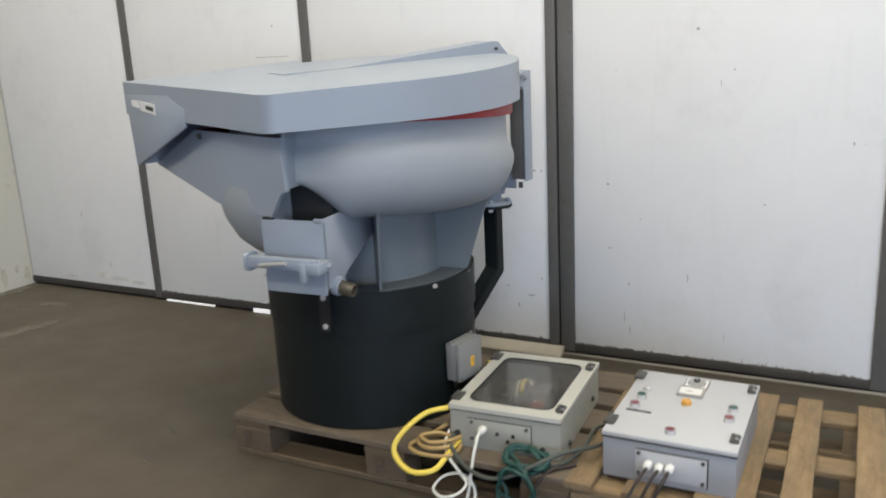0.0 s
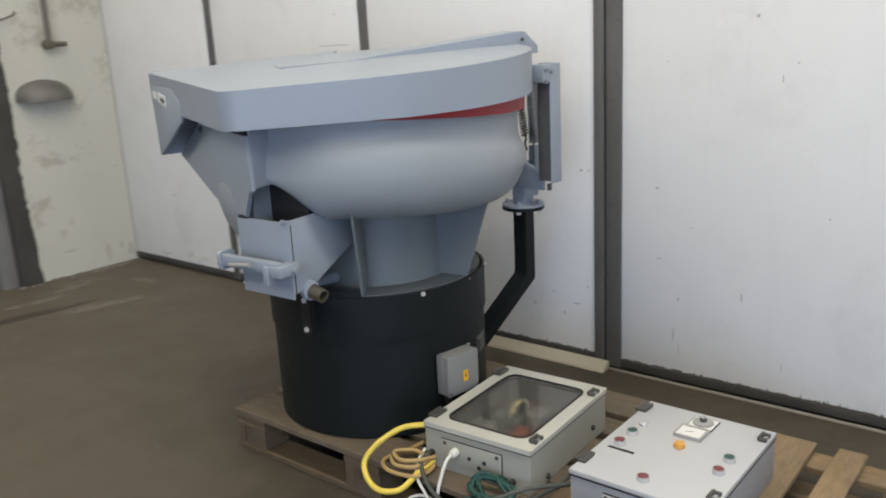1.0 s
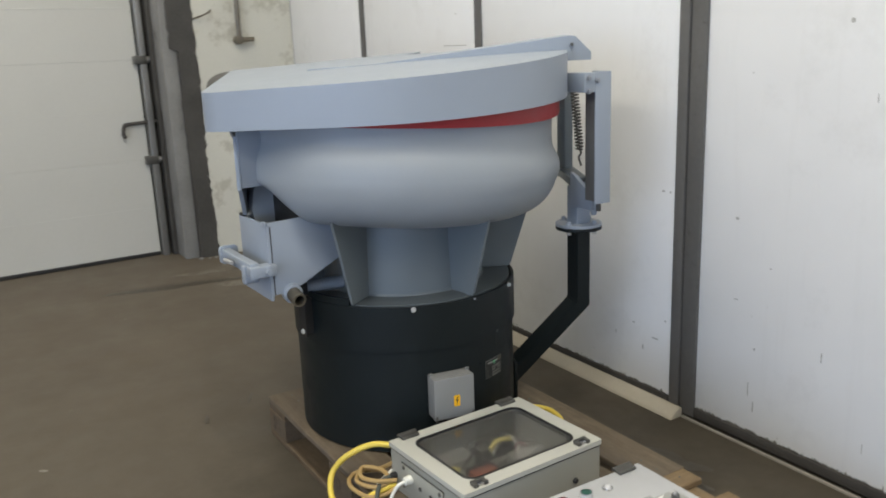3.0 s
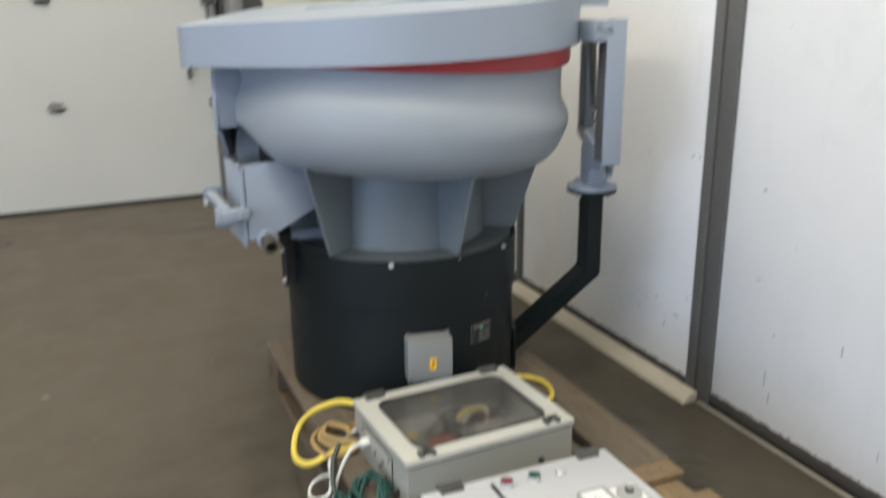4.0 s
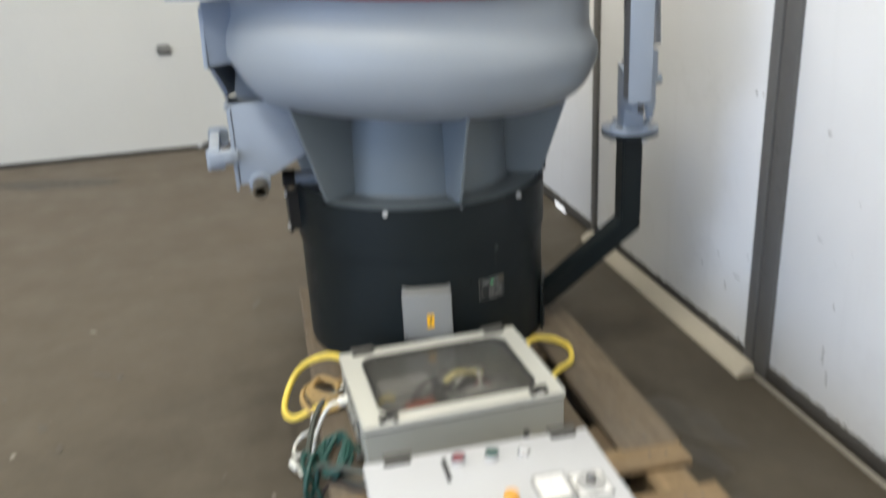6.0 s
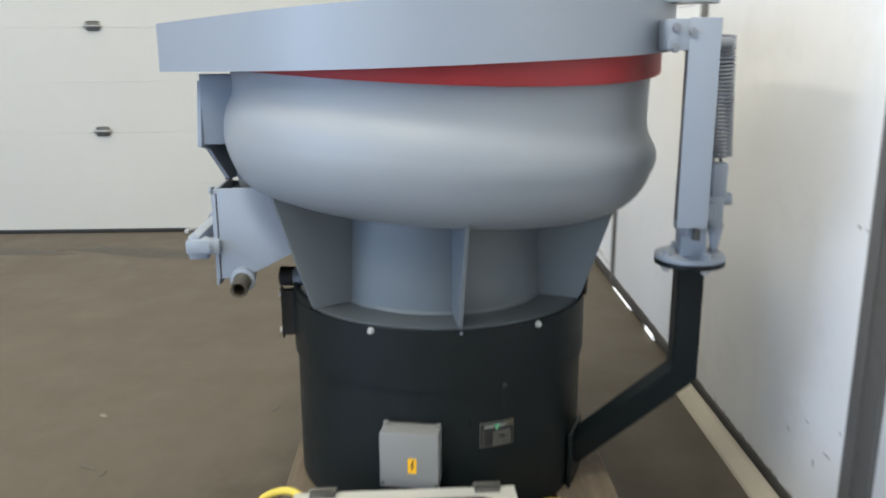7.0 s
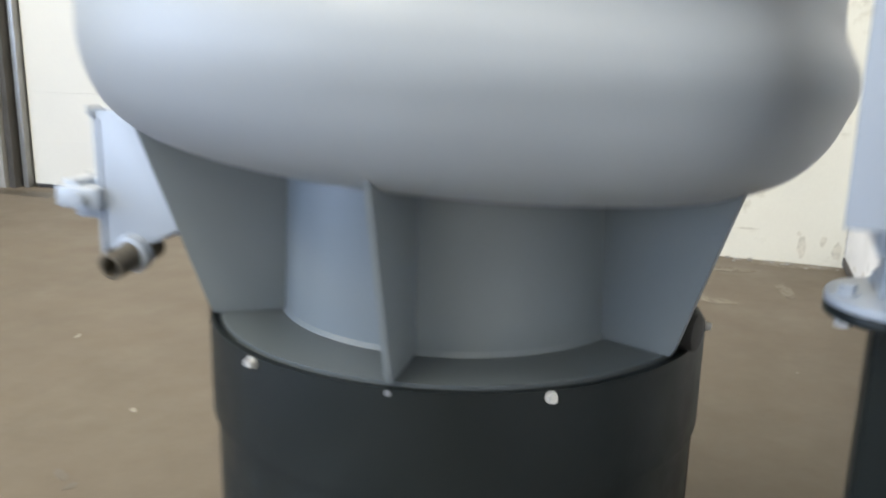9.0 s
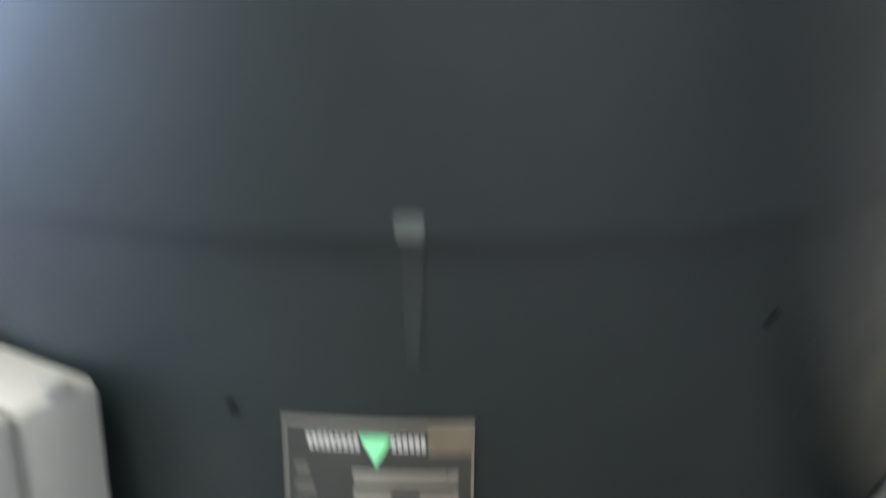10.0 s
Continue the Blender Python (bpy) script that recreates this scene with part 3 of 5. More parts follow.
for i in range(n_u):
    for j in range(n_v):
        shell.faces.new((grid[i][j], grid[i + 1][j], grid[i + 1][j + 1], grid[i][j + 1]))
bmesh.ops.remove_doubles(shell, verts=shell.verts[:], dist=1e-4)
bmesh.ops.solidify(shell, geom=shell.faces[:], thickness=0.006)
part("visor", shell, M_HOOD, hood)
part("back_plate", box(END_X - 0.002, END_X + 0.006, 2.43, 2.68, 1.105, 1.145, 0.002), M_PLAINWALL, hood)
hook = thing("wall_hook", pose(END_X, 2.39, 1.56), "small rusty wire hook on the cream wall", "hook")
part("wire", tube(smooth_line([(END_X - 0.005, 2.335, 1.55), (END_X + 0.05, 2.385, 1.57), (END_X + 0.06, 2.43, 1.59), (END_X + 0.03, 2.45, 1.605)]), 0.006), M_PIPE, hook)
crumbs = bmesh.new()
rng = random.Random(9)
for _ in range(34):
    x, y = END_X + abs(rng.gauss(0, 0.05)) + 0.01, rng.uniform(2.2, 2.98)
    s = rng.uniform(0.003, 0.014)
    box(x - s, x + s, y - s * rng.uniform(0.5, 1.2), y + s, 0.0, s * rng.uniform(0.3, 0.9), s * 0.2, bm=crumbs, seg=1)
tagged(mesh_ob("plaster_crumbs", crumbs, M_PLASTER, 0), "loose pale plaster crumbs along the end wall", "debris", kind="stuff")


def blob(w, h, seed, n=40):
    """A soft uneven outline."""
    r = random.Random(seed)
    ph = [(k, r.uniform(0, 6.28), r.uniform(0.03, 0.22) / k ** 0.7) for k in range(2, 8)]
    out = []
    for i in range(n):
        t = 2 * math.pi * i / n
        q = 1 + sum(a * math.sin(k * t + p) for k, p, a in ph)
        out.append((w * q * math.cos(t), h * q * math.sin(t)))
    return out


ON_END = Matrix(((0, 0, 1, END_X), (1, 0, 0, 0), (0, 1, 0, 0), (0, 0, 0, 1)))
marks = bmesh.new()
for y, z, w, h in ((2.807, 0.085, 0.022, 0.050), (2.79, 0.15, 0.010, 0.012), (2.965, 0.075, 0.020, 0.045), (2.90, 0.12, 0.012, 0.03), (2.55, 0.155, 0.05, 0.006), (2.75, 0.62, 0.008, 0.008), (2.70, 0.80, 0.007, 0.007), (2.84, 0.60, 0.012, 0.006), (2.40, 0.40, 0.010, 0.06)):
    prism(blob(w, h, int(1000 * z + 100 * y), 28), 0.0, 0.0012, ON_END @ pose(y, z, 0), marks)
tagged(mesh_ob("wall_stains", marks, M_WALLSTAIN, 0), "brown-grey stains and chips on the cream wall", "dirt", kind="stuff")
smudge = bmesh.new()
for x, z, w, h in ((-3.72, 0.095, 0.12, 0.014), (-3.86, 0.11, 0.05, 0.022), (-3.55, 0.085, 0.06, 0.012), (-4.12, 0.08, 0.05, 0.010)):
    prism(blob(w, h, int(1000 * z - 50 * x), 28), 0.0, 0.0006, ON_NORTH @ pose(x, z, 0), smudge)
tagged(mesh_ob("door_smudges", smudge, M_SMUDGE, 0), "faint grey smudges low on the white doors", "dirt", kind="stuff")
dust = bmesh.new()
for x, y, w, h, a in ((-4.22, 2.44, 0.16, 0.05, 100), (-3.70, 2.32, 0.22, 0.05, 75), (-4.10, 2.15, 0.18, 0.04, 80), (-4.45, 2.75, 0.20, 0.06, 95), (-3.95, 2.72, 0.15, 0.03, 10)):
    prism(blob(w, h, int(100 * h - x * 10)), 0.0, 0.0012, pose(x, y, 0.0, 0, 0, a), dust)
tagged(mesh_ob("plaster_dust", dust, M_DUST, 0), "pale trodden plaster dust on the floor", "dirt", kind="stuff")

# flecks and scuffs of pale paint on the floor
flecks = bmesh.new()
rng = random.Random(21)
for x, y, w, h, a in ((-0.794, 1.282, 0.007, 0.026, -30), (-0.614, 1.324, 0.006, 0.009, -30), (-0.531, 1.354, 0.008, 0.008, 20), (-0.506, 1.374, 0.006, 0.010, -40), (-0.484, 1.396, 0.004, 0.022, -42), (-0.461, 1.417, 0.004, 0.010, -42),
                      (-0.372, 1.460, 0.004, 0.024, -36), (-0.40, 1.443, 0.004, 0.008, -30), (-0.62, 1.551, 0.006, 0.006, 0), (-0.582, 1.36, 0.004, 0.010, -60), (-1.128, 0.906, 0.008, 0.008, 0), (-0.756, 1.59, 0.006, 0.006, 0), (-0.28, 1.485, 0.008, 0.010, 15),
                      (-1.888, 0.981, 0.016, 0.008, 40), (-2.3, 0.4, 0.020, 0.008, 15)):
    prism(blob(w, h, int(1000 * w + x * 10), 24), 0.0, 0.0012, pose(x, y, 0.0, 0, 0, a), flecks)
for _ in range(26):
    x, y, s = rng.uniform(-4.4, 1.5), rng.uniform(-1.5, 2.9), rng.uniform(0.002, 0.008)
    prism([(s * math.cos(t) * rng.uniform(0.5, 1), s * math.sin(t) * rng.uniform(0.4, 1)) for t in (i * math.pi / 4 for i in range(8))], 0.0, 0.001, pose(x, y, 0, 0, 0, 0), flecks)
tagged(mesh_ob("paint_flecks", flecks, M_FLECK, 0), "pale paint flecks and scrapes on the floor", "dirt", kind="stuff")
stains = bmesh.new()
for x, y, w, h, a in ((-4.15, 0.35, 0.45, 0.10, 75), (-4.2, -0.6, 0.5, 0.08, 85), (-3.9, 1.9, 0.4, 0.05, 80), (-4.4, -1.6, 0.7, 0.10, 92), (-0.33, 2.66, 0.13, 0.045, 12), (-0.78, 2.69, 0.17, 0.060, 25), (-0.62, 2.65, 0.09, 0.03, 20),
                      (-1.257, 0.953, 0.022, 0.014, 30), (-1.127, 1.024, 0.022, 0.010, 10), (-1.456, 0.80, 0.012, 0.006, 0), (-1.541, 1.067, 0.030, 0.012, 60), (-1.507, 1.127, 0.018, 0.010, 0), (-0.538, 1.246, 0.010, 0.008, 0), (-0.876, 1.469, 0.006, 0.004, 0), (-0.853, 0.849, 0.020, 0.012, 40), (-0.354, 1.512, 0.022, 0.014, 40), (-1.95, 1.55, 0.04, 0.008, -20), (-2.05, 1.75, 0.05, 0.006, -25)):
    prism(blob(w, h, int(100 * w - x * 10)), 0.0, 0.0010, pose(x, y, 0.0, 0, 0, a), stains)
tagged(mesh_ob("floor_stains", stains, M_OILSTAIN, 0), "dark oily stains on the concrete floor", "dirt", kind="stuff")

# ---- pallets ----
PAL_Z = 0.146


def board(name, length, width, thick, material, parent, m, seed, label=""):
    """A sawn board along its own x axis, its edges slightly uneven."""
    r = random.Random(seed)
    bm = bmesh.new()
    n = 8
    rows = []
    for i in range(n + 1):
        x = -length / 2 + length * i / n + (r.uniform(-0.004, 0.004) if i in (0, n) else 0)
        e0, e1, dz = r.uniform(-0.0015, 0.0015), r.uniform(-0.0015, 0.0015), r.uniform(-0.0008, 0.0008)
        y0, y1, c = -width / 2 + e0, width / 2 + e1, 0.003
        rows.append([bm.verts.new((x, yy, zz + dz)) for yy, zz in ((y0 + c, -thick / 2), (y1 - c, -thick / 2), (y1, -thick / 2 + c), (y1, thick / 2 - c), (y1 - c, thick / 2), (y0 + c, thick / 2), (y0, thick / 2 - c), (y0, -thick / 2 + c))])
    for p, q in zip(rows, rows[1:]):
        for k in range(8):
            bm.faces.new((p[k], q[k], q[(k + 1) % 8], p[(k + 1) % 8]))
    bm.faces.new(rows[0][::-1])
    bm.faces.new(rows[-1])
    ob = mesh_ob(name, bm, material, 25)
    ob.parent = parent
    ob.matrix_basis = m
    BASE[ob.name] = BASE[parent.name]
    return tagged(ob, label)


def nails(parent, places, z):
    for x, y in places:
        part("nail", cyl(0.0038, 0.0038, z - 0.004, z + 0.0006, pose(x, y, 0), seg=8), M_HINGE, parent, local=True)


pallet = thing("pallet", pose(-1.100, 2.118, 0, 0, 0, 0.4), "worn brown wooden pallet under the finishing machine", "pallet", "pallets")
tops = ((-0.3275, 0.145), (-0.164, 0.10), (0.0, 0.145), (0.164, 0.10), (0.3275, 0.145))
for i, (y, w) in enumerate(tops):
    board("deck_board", 1.2, w, 0.022, M_WORNWOOD, pallet, pose(0, y, PAL_Z - 0.011), 10 + i)
for i, x in enumerate((-0.5275, 0.0, 0.5275)):
    board("cross_board", 0.8, 0.145, 0.022, M_OLDWOOD, pallet, pose(x, 0, PAL_Z - 0.0335, 0, 0, 90), 20 + i)
    for k, (y, w) in enumerate(((-0.35, 0.10), (0.0, 0.145), (0.35, 0.10))):
        board("block", 0.145, w, 0.078, M_OLDWOOD, pallet, pose(x, y, 0.0235 + 0.0388), 30 + 3 * i + k)
for i, y in enumerate((-0.35, 0.0, 0.35)):
    board("base_board", 1.2, 0.10 if i != 1 else 0.145, 0.022, M_OLDWOOD, pallet, pose(0, y, 0.0115), 50 + i)
nails(pallet, [(x + d, y) for x in (-0.5275, 0.0, 0.5275) for y, _ in tops for d in (-0.03, 0.03)], PAL_Z)
for x in (-0.5275, 0.0):
    mk = box(x - 0.034, x - 0.028, -0.4012, -0.399, 0.035, 0.090)
    box(x - 0.028, x - 0.006, -0.4012, -0.399, 0.084, 0.090, bm=mk)
    box(x - 0.010, x - 0.004, -0.4012, -0.399, 0.060, 0.090, bm=mk)
    box(x - 0.028, x - 0.004, -0.4012, -0.399, 0.060, 0.066, bm=mk)
    part("block_mark", mk, M_MARK, pallet, "burnt-in mark", local=True, smooth=0)

pallet_b = thing("pallet", pose(-0.115, 2.117, 0, 0, 0, 0.5), "light wooden pallet carrying the white control cabinet", "pallet", "pallets")
for i, (x, w) in enumerate(((-0.358, 0.078), (-0.196, 0.076), (0.021, 0.148), (0.191, 0.076), (0.370, 0.078))):
    board("deck_board", 0.80, w, 0.020, M_WOOD, pallet_b, pose(x, 0, PAL_Z - 0.010, 0, 0, 90), 60 + i)
for i, y in enumerate((-0.335, 0.0, 0.335)):
    board("stringer_board", 0.82, 0.095, 0.020, M_WOOD, pallet_b, pose(0.003, y, PAL_Z - 0.0305), 70 + i)
    for k, x in enumerate((-0.345, 0.0, 0.345)):
        board("block", 0.10, 0.09, 0.082, M_WOOD, pallet_b, pose(x, y, 0.0235 + 0.0408), 80 + 3 * i + k)
    board("base_board", 0.82, 0.095, 0.022, M_WOOD, pallet_b, pose(0, y, 0.0115), 90 + i)
nails(pallet_b, [(x, y + d) for x in (-0.358, -0.196, 0.021, 0.191, 0.370) for y in (-0.335, 0.0, 0.335) for d in (-0.02, 0.02)], PAL_Z)

# ---- finishing machine ----
CX, CY = -1.307, 2.087
mach = thing("vibratory_finishing_machine", pose(CX, CY, PAL_Z), "grey-blue round vibratory finishing machine on a dark drum base", "machine")
# built square to its spout, then set down on the pallet, slightly turned
MACH = pose(-1.342, 2.094, PAL_Z)
BASE[mach.name] = Matrix.Rotation(radians(-3.1), 4, "Z") @ Matrix.Diagonal((1, 1, 1.026, 1)) @ BASE[mach.name]
mach.matrix_world = MACH
RB, RL = 0.362, 0.3555
drum = part("drum", lathe([(RL - 0.006, PAL_Z + 0.002), (RL, PAL_Z + 0.006), (RL, 0.470), (RL - 0.006, 0.470)], CX, CY), M_DRUM, mach, "dark anthracite sheet drum")
band = part("band", lathe([(RL - 0.002, 0.463), (RB, 0.463), (RB, 0.597), (RL - 0.002, 0.597)], CX, CY), M_DRUM, mach, "dark upper band of the drum")
part("seam", box(-0.0012, 0.0012, -0.15, 0.155, 0, 0.0015, m=radial(96, RL, 0.305, CX, CY)), M_RUBBER, drum)
part("drip", prism(rounded(0.012, 0.009, 0.003, 3, 0, 0), 0.0, 0.0006, radial(25.7, RB, 0.4675, CX, CY)), M_DRIP, drum, "pale chip of paint on the band edge")
part("drip_run", prism([(-0.004, 0.0), (0.0055, 0.0), (0.0045, -0.030), (0.003, -0.052), (-0.0015, -0.050), (-0.003, -0.025)], 0.0, 0.0005, radial(25.7, RL + 0.0002, 0.4600, CX, CY)), M_DRIPRUN, drum, "faint pale run down the drum")
deck = part("deck", lathe([(0.10, 0.590), (0.347, 0.590), (0.347, 0.600), (0.10, 0.600)], CX, CY), M_SHADEDECK, mach, "deck ring in grey darkened to look shaded")
# hub and gussets carry the bowl's shade in their colour
part("hub", lathe([(0.262, 0.600), (0.258, 0.606), (0.248, 0.860), (0.10, 0.860), (0.10, 0.600)], CX, CY, 64), M_SHADEBASE, mach)
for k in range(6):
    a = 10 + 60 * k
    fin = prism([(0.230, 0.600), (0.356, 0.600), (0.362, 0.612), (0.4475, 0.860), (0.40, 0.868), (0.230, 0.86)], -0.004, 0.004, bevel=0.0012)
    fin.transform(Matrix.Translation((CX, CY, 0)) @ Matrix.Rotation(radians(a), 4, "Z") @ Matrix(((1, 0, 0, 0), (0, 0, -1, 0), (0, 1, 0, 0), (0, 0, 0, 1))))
    part("gusset", fin, M_SHADEBASE, mach, smooth=20)
for a in (-21, 39, 99, 159, 219):
    part("bolt", hex_bolt(0.0055, 0.009, radial(a, RB, 0.5895, CX, CY)), M_ZINC, band, "zinc hexagon bolt")
part("fin_bolt", hex_bolt(0.0028, 0.004, radial(10, RB, 0.592, CX, CY)), M_SPRING, band)


def rising(a, z):
    """The channel's underside climbs towards the spout."""
    t = max(0.0, min(1.0, (a + 78) / 17))
    k = 0.12 + 0.88 * (t * t * (3 - 2 * t)) ** 0.8
    k *= 0.73 + 0.20 * max(0.0, min(1.0, (a + 45) / 90)) + 0.09 * max(0.0, min(1.0, (a - 45) / 40))
    # the shoulder of the channel sinks from the spout round to the far side
    u = max(0.0, min(1.0, (a + 55) / 110))
    v = max(0.0, min(1.0, (a - 52) / 40))
    drop = 0.018 - 0.062 * u * u * (3 - 2 * u)
    sink = 0.024 * v * v * (3 - 2 * v)
    w = max(0.0, min(1.0, (z - 0.90) / 0.12, (1.125 - z) / 0.079))
    w2 = max(0.0, min(1.0, (z - 0.80) / 0.16, (1.125 - z) / 0.079))
    return (0.96 - (0.96 - z) * k if z < 0.96 else z) + w * drop - w2 * sink


def rim_low(a, z):
    """The lining hangs lowest at the front of the bowl."""
    a = (a + 180) % 360 - 180
    return z - 0.032 * math.exp(-((a - 30) / 65) ** 2) if z < 1.15 else z


under_curve = [(p.x, p.y) for p in smooth_line([(0.300, 0.787, 0), (0.360, 0.786, 0), (0.405, 0.797, 0), (0.448, 0.822, 0), (0.480, 0.862, 0), (0.498, 0.910, 0), (0.505, 0.952, 0), (0.5045, 0.985, 0)], 4)]
bowl = part("bowl", lathe(under_curve + [ (0.501, 1.004), (0.496, 1.018), (0.490, 1.030), (0.4855, 1.039), (0.482, 1.049), (0.4805, 1.061), (0.481, 1.085), (0.484, 1.120), (0.487, 1.190),
                     (0.478, 1.190), (0.470, 1.05), (0.44, 0.90), (0.38, 0.83), (0.300, 0.81)], CX + 0.003, CY + 0.006, 160, -77.5, 165, warp=rising), M_BOWL, mach, "rounded grey bowl with a bulging channel", smooth=50)
part("rim", lathe([(0.4875, 1.124), (0.503, 1.124), (0.505, 1.128), (0.505, 1.196), (0.4875, 1.196)], CX + 0.003, CY + 0.006, 128, warp=rim_low), M_RED, mach, "red lining along the bowl rim")
part("lower_channel", lathe([(0.36, 0.690), (0.40, 0.712), (0.44, 0.748), (0.474, 0.810), (0.489, 0.870), (0.480, 0.925), (0.45, 0.975), (0.43, 1.10), (0.30, 1.10), (0.30, 0.70)], CX, CY, 96, 165, 274), M_BOWL, mach, "lower outlet channel of the bowl", smooth=50)

# spout under the lid: side profile along its length
U, V, P1 = 1.015 * Vector((-0.945, 0.327)), Vector((0.327, 0.945)), Vector((-1.160, 1.460))


def spout_pose(off):
    """x along the spout, y up, z from its near side to its far side."""
    o = P1 + V * off
    return Matrix(((U.x, 0, V.x, o.x), (U.y, 0, V.y, o.y), (0, 1, 0, 0), (0, 0, 0, 1)))


spout = part("spout", prism([(0.058, 1.090), (0.044, 0.945), (0.075, 0.940), (0.14, 0.860), (0.475, 0.868), (0.945, 0.957), (0.60, 1.090)], 0.0, 0.012, spout_pose(0.068), bevel=0.002), M_BLUEGREY, mach, "sheet metal discharge spout")
part("spout_side", prism([(0.10, 1.085), (0.10, 0.90), (0.45, 0.868), (0.905, 0.962), (0.60, 1.085)], 0.0, 0.012, spout_pose(0.62), bevel=0.002), M_BLUEGREY, mach)
part("spout_floor", prism([(0.475, 0.868), (0.945, 0.957), (0.945, 0.967), (0.475, 0.880)], 0.0, 0.54, spout_pose(0.080)), M_BLUEGREY, mach)
part("spout_lip", prism([(0.945, 0.957), (0.60, 1.092), (0.585, 1.092), (0.925, 0.957)], 0.0, 0.54, spout_pose(0.080)), M_RED, mach, "dark red lined outlet edge")
wallp = prism([(0.40, 0.950), (0.546, 0.950), (0.548, 1.105), (0.40, 1.105)], -0.004, 0.004, bevel=0.001)
wallp.transform(Matrix.Translation((CX, CY, 0)) @ Matrix.Rotation(radians(-77.4), 4, "Z") @ Matrix(((1, 0, 0, 0), (0, 0, -1, 0), (0, 1, 0, 0), (0, 0, 0, 1))))
part("spout_flange", wallp, M_BLUEGREY, mach)
part("spout_screw", hex_bolt(0.008, 0.010, spout_pose(0.068) @ pose(0.555, 1.072, 0, 180)), M_HINGE, mach)


# lid: slightly tilted, round over the bowl, straight over the spout
def lid_lo(x, y):
    return 1.110 - 0.012 * (x + 1.16) + 0.037 * (y - 1.458)


def lid_hi(x, y):
    return 1.209 - 0.0135 * (x + 1.16) + 0.064 * (y - 1.458)


side = (Vector((CX + 0.530 * math.cos(radians(-42)), CY + 0.530 * math.sin(radians(-42)))) - P1).normalized()
outline = []
for k in range(7):
    f = k / 6
    outline.append(tuple((P1 + U * 0.045) * (1 - f) ** 2 + P1 * 2 * f * (1 - f) + (P1 + side * 0.045) * f ** 2))
for i in range(30):
    a = radians(-42 + (150 + 42) * i / 29)
    outline.append((CX + 0.003 + 0.530 * math.cos(a), CY + 0.006 + 0.530 * math.sin(a)))
END_FAR = P1 + U * 0.985 + V * 0.72
END_NEAR = P1 + U * 0.985
outline += [tuple(END_FAR), tuple(END_NEAR), tuple(P1 + U * 0.62), tuple(P1 + U * 0.30)]
skirt = bmesh.new()
T = 0.008
cen = Vector((CX - 0.25, CY))
cols = []
for x, y in outline:
    q = Vector((x, y))
    inn = q + (cen - q).normalized() * T
    cols.append([skirt.verts.new((x, y, lid_lo(x, y))), skirt.verts.new((x, y, lid_hi(x, y))), skirt.verts.new((inn.x, inn.y, lid_hi(x, y) - 0.01)), skirt.verts.new((inn.x, inn.y, lid_lo(x, y)))])
for i in range(len(cols)):
    p, q = cols[i], cols[(i + 1) % len(cols)]
    for k in (0, 2, 3):
        skirt.faces.new((p[k], q[k], q[(k + 1) % 4], p[(k + 1) % 4]))
# crowned top
rings = [[c[1] for c in cols]]
for f, lift in ((0.30, 0.004), (0.62, 0.007), (0.86, 0.008)):
    ring = []
    for x, y in outline:
        q = Vector((x, y)).lerp(cen, f)
        ring.append(skirt.verts.new((q.x, q.y, lid_hi(q.x, q.y) + lift)))
    rings.append(ring)
for r0, r1 in zip(rings, rings[1:]):
    for i in range(len(r0)):
        j = (i + 1) % len(r0)
        skirt.faces.new((r0[i], r0[j], r1[j], r1[i]))
skirt.faces.new(rings[-1])
under = [c[2] for c in cols]
skirt.faces.new(under[::-1])
lid = part("lid", skirt, M_BLUEGREY, mach, "broad grey-blue noise hood over bowl and spout", smooth=28)
part("lid_end_cheek", prism([(0.975, 1.20), (0.945, 0.962), (0.93, 0.962), (0.505, 1.106), (0.50, 1.16), (0.62, 1.20)], 0.0, 0.008, spout_pose(-0.001), bevel=0.001), M_BLUEGREY, lid)
part("lid_end_plate", prism([(0.985, 1.245), (0.945, 0.962), (0.938, 0.962), (0.978, 1.245)], 0.0, 0.70, spout_pose(0.008), bevel=0.001), M_BLUEGREY, lid)
tag = part("tag", prism([(0.845, 1.150), (0.845, 1.182), (0.72, 1.172), (0.72, 1.138)], 0.0, 0.003, spout_pose(-0.0045)), M_STICKER, lid, "white inventory sticker with dark bars", smooth=0)
part("tag_print", prism([(0.79, 1.156), (0.79, 1.168), (0.73, 1.162), (0.73, 1.149)], 0.0, 0.001, spout_pose(-0.0060)), M_PLATEBLK, tag, smooth=0)
part("tag_edge", prism([(0.90, 1.165), (0.90, 1.185), (0.845, 1.182), (0.845, 1.158)], 0.0, 0.003, spout_pose(-0.010)), M_STICKER, tag, smooth=0)

# hinge rib on the lid
rib_a, rib_b = Vector((-1.445, 1.863, 1.246)), Vector((-1.012, 2.630, 1.316))
d2 = (rib_b - rib_a).xy.normalized()
n2 = Vector((-d2.y, d2.x))
rib = bmesh.new()
sec = []
for f, top, w in ((0.0, 1.249, 0.075), (0.24, 1.257, 0.075), (0.60, 1.289, 0.07), (0.915, 1.318, 0.065), (0.940, 1.316, 0.06), (0.995, 1.268, 0.055)):
    q = rib_a.xy + (rib_b - rib_a).xy * f + n2 * 0.050
    lo = 1.235 + 0.012 * f if f < 0.9 else 1.245
    sec.append([rib.verts.new((q.x + n2.x * s * w, q.y + n2.y * s * w, z)) for s, z in ((-1, lo), (-1, top), (1, top + 0.004), (1, lo))])
for p, q in zip(sec, sec[1:]):
    for k in range(4):
        rib.faces.new((p[k], q[k], q[(k + 1) % 4], p[(k + 1) % 4]))
rib.faces.new(sec[0][::-1])
rib.faces.new(sec[-1])
hrib = part("hinge_rib", rib, M_BLUEGREY, lid, "raised hinge rib", smooth=20)
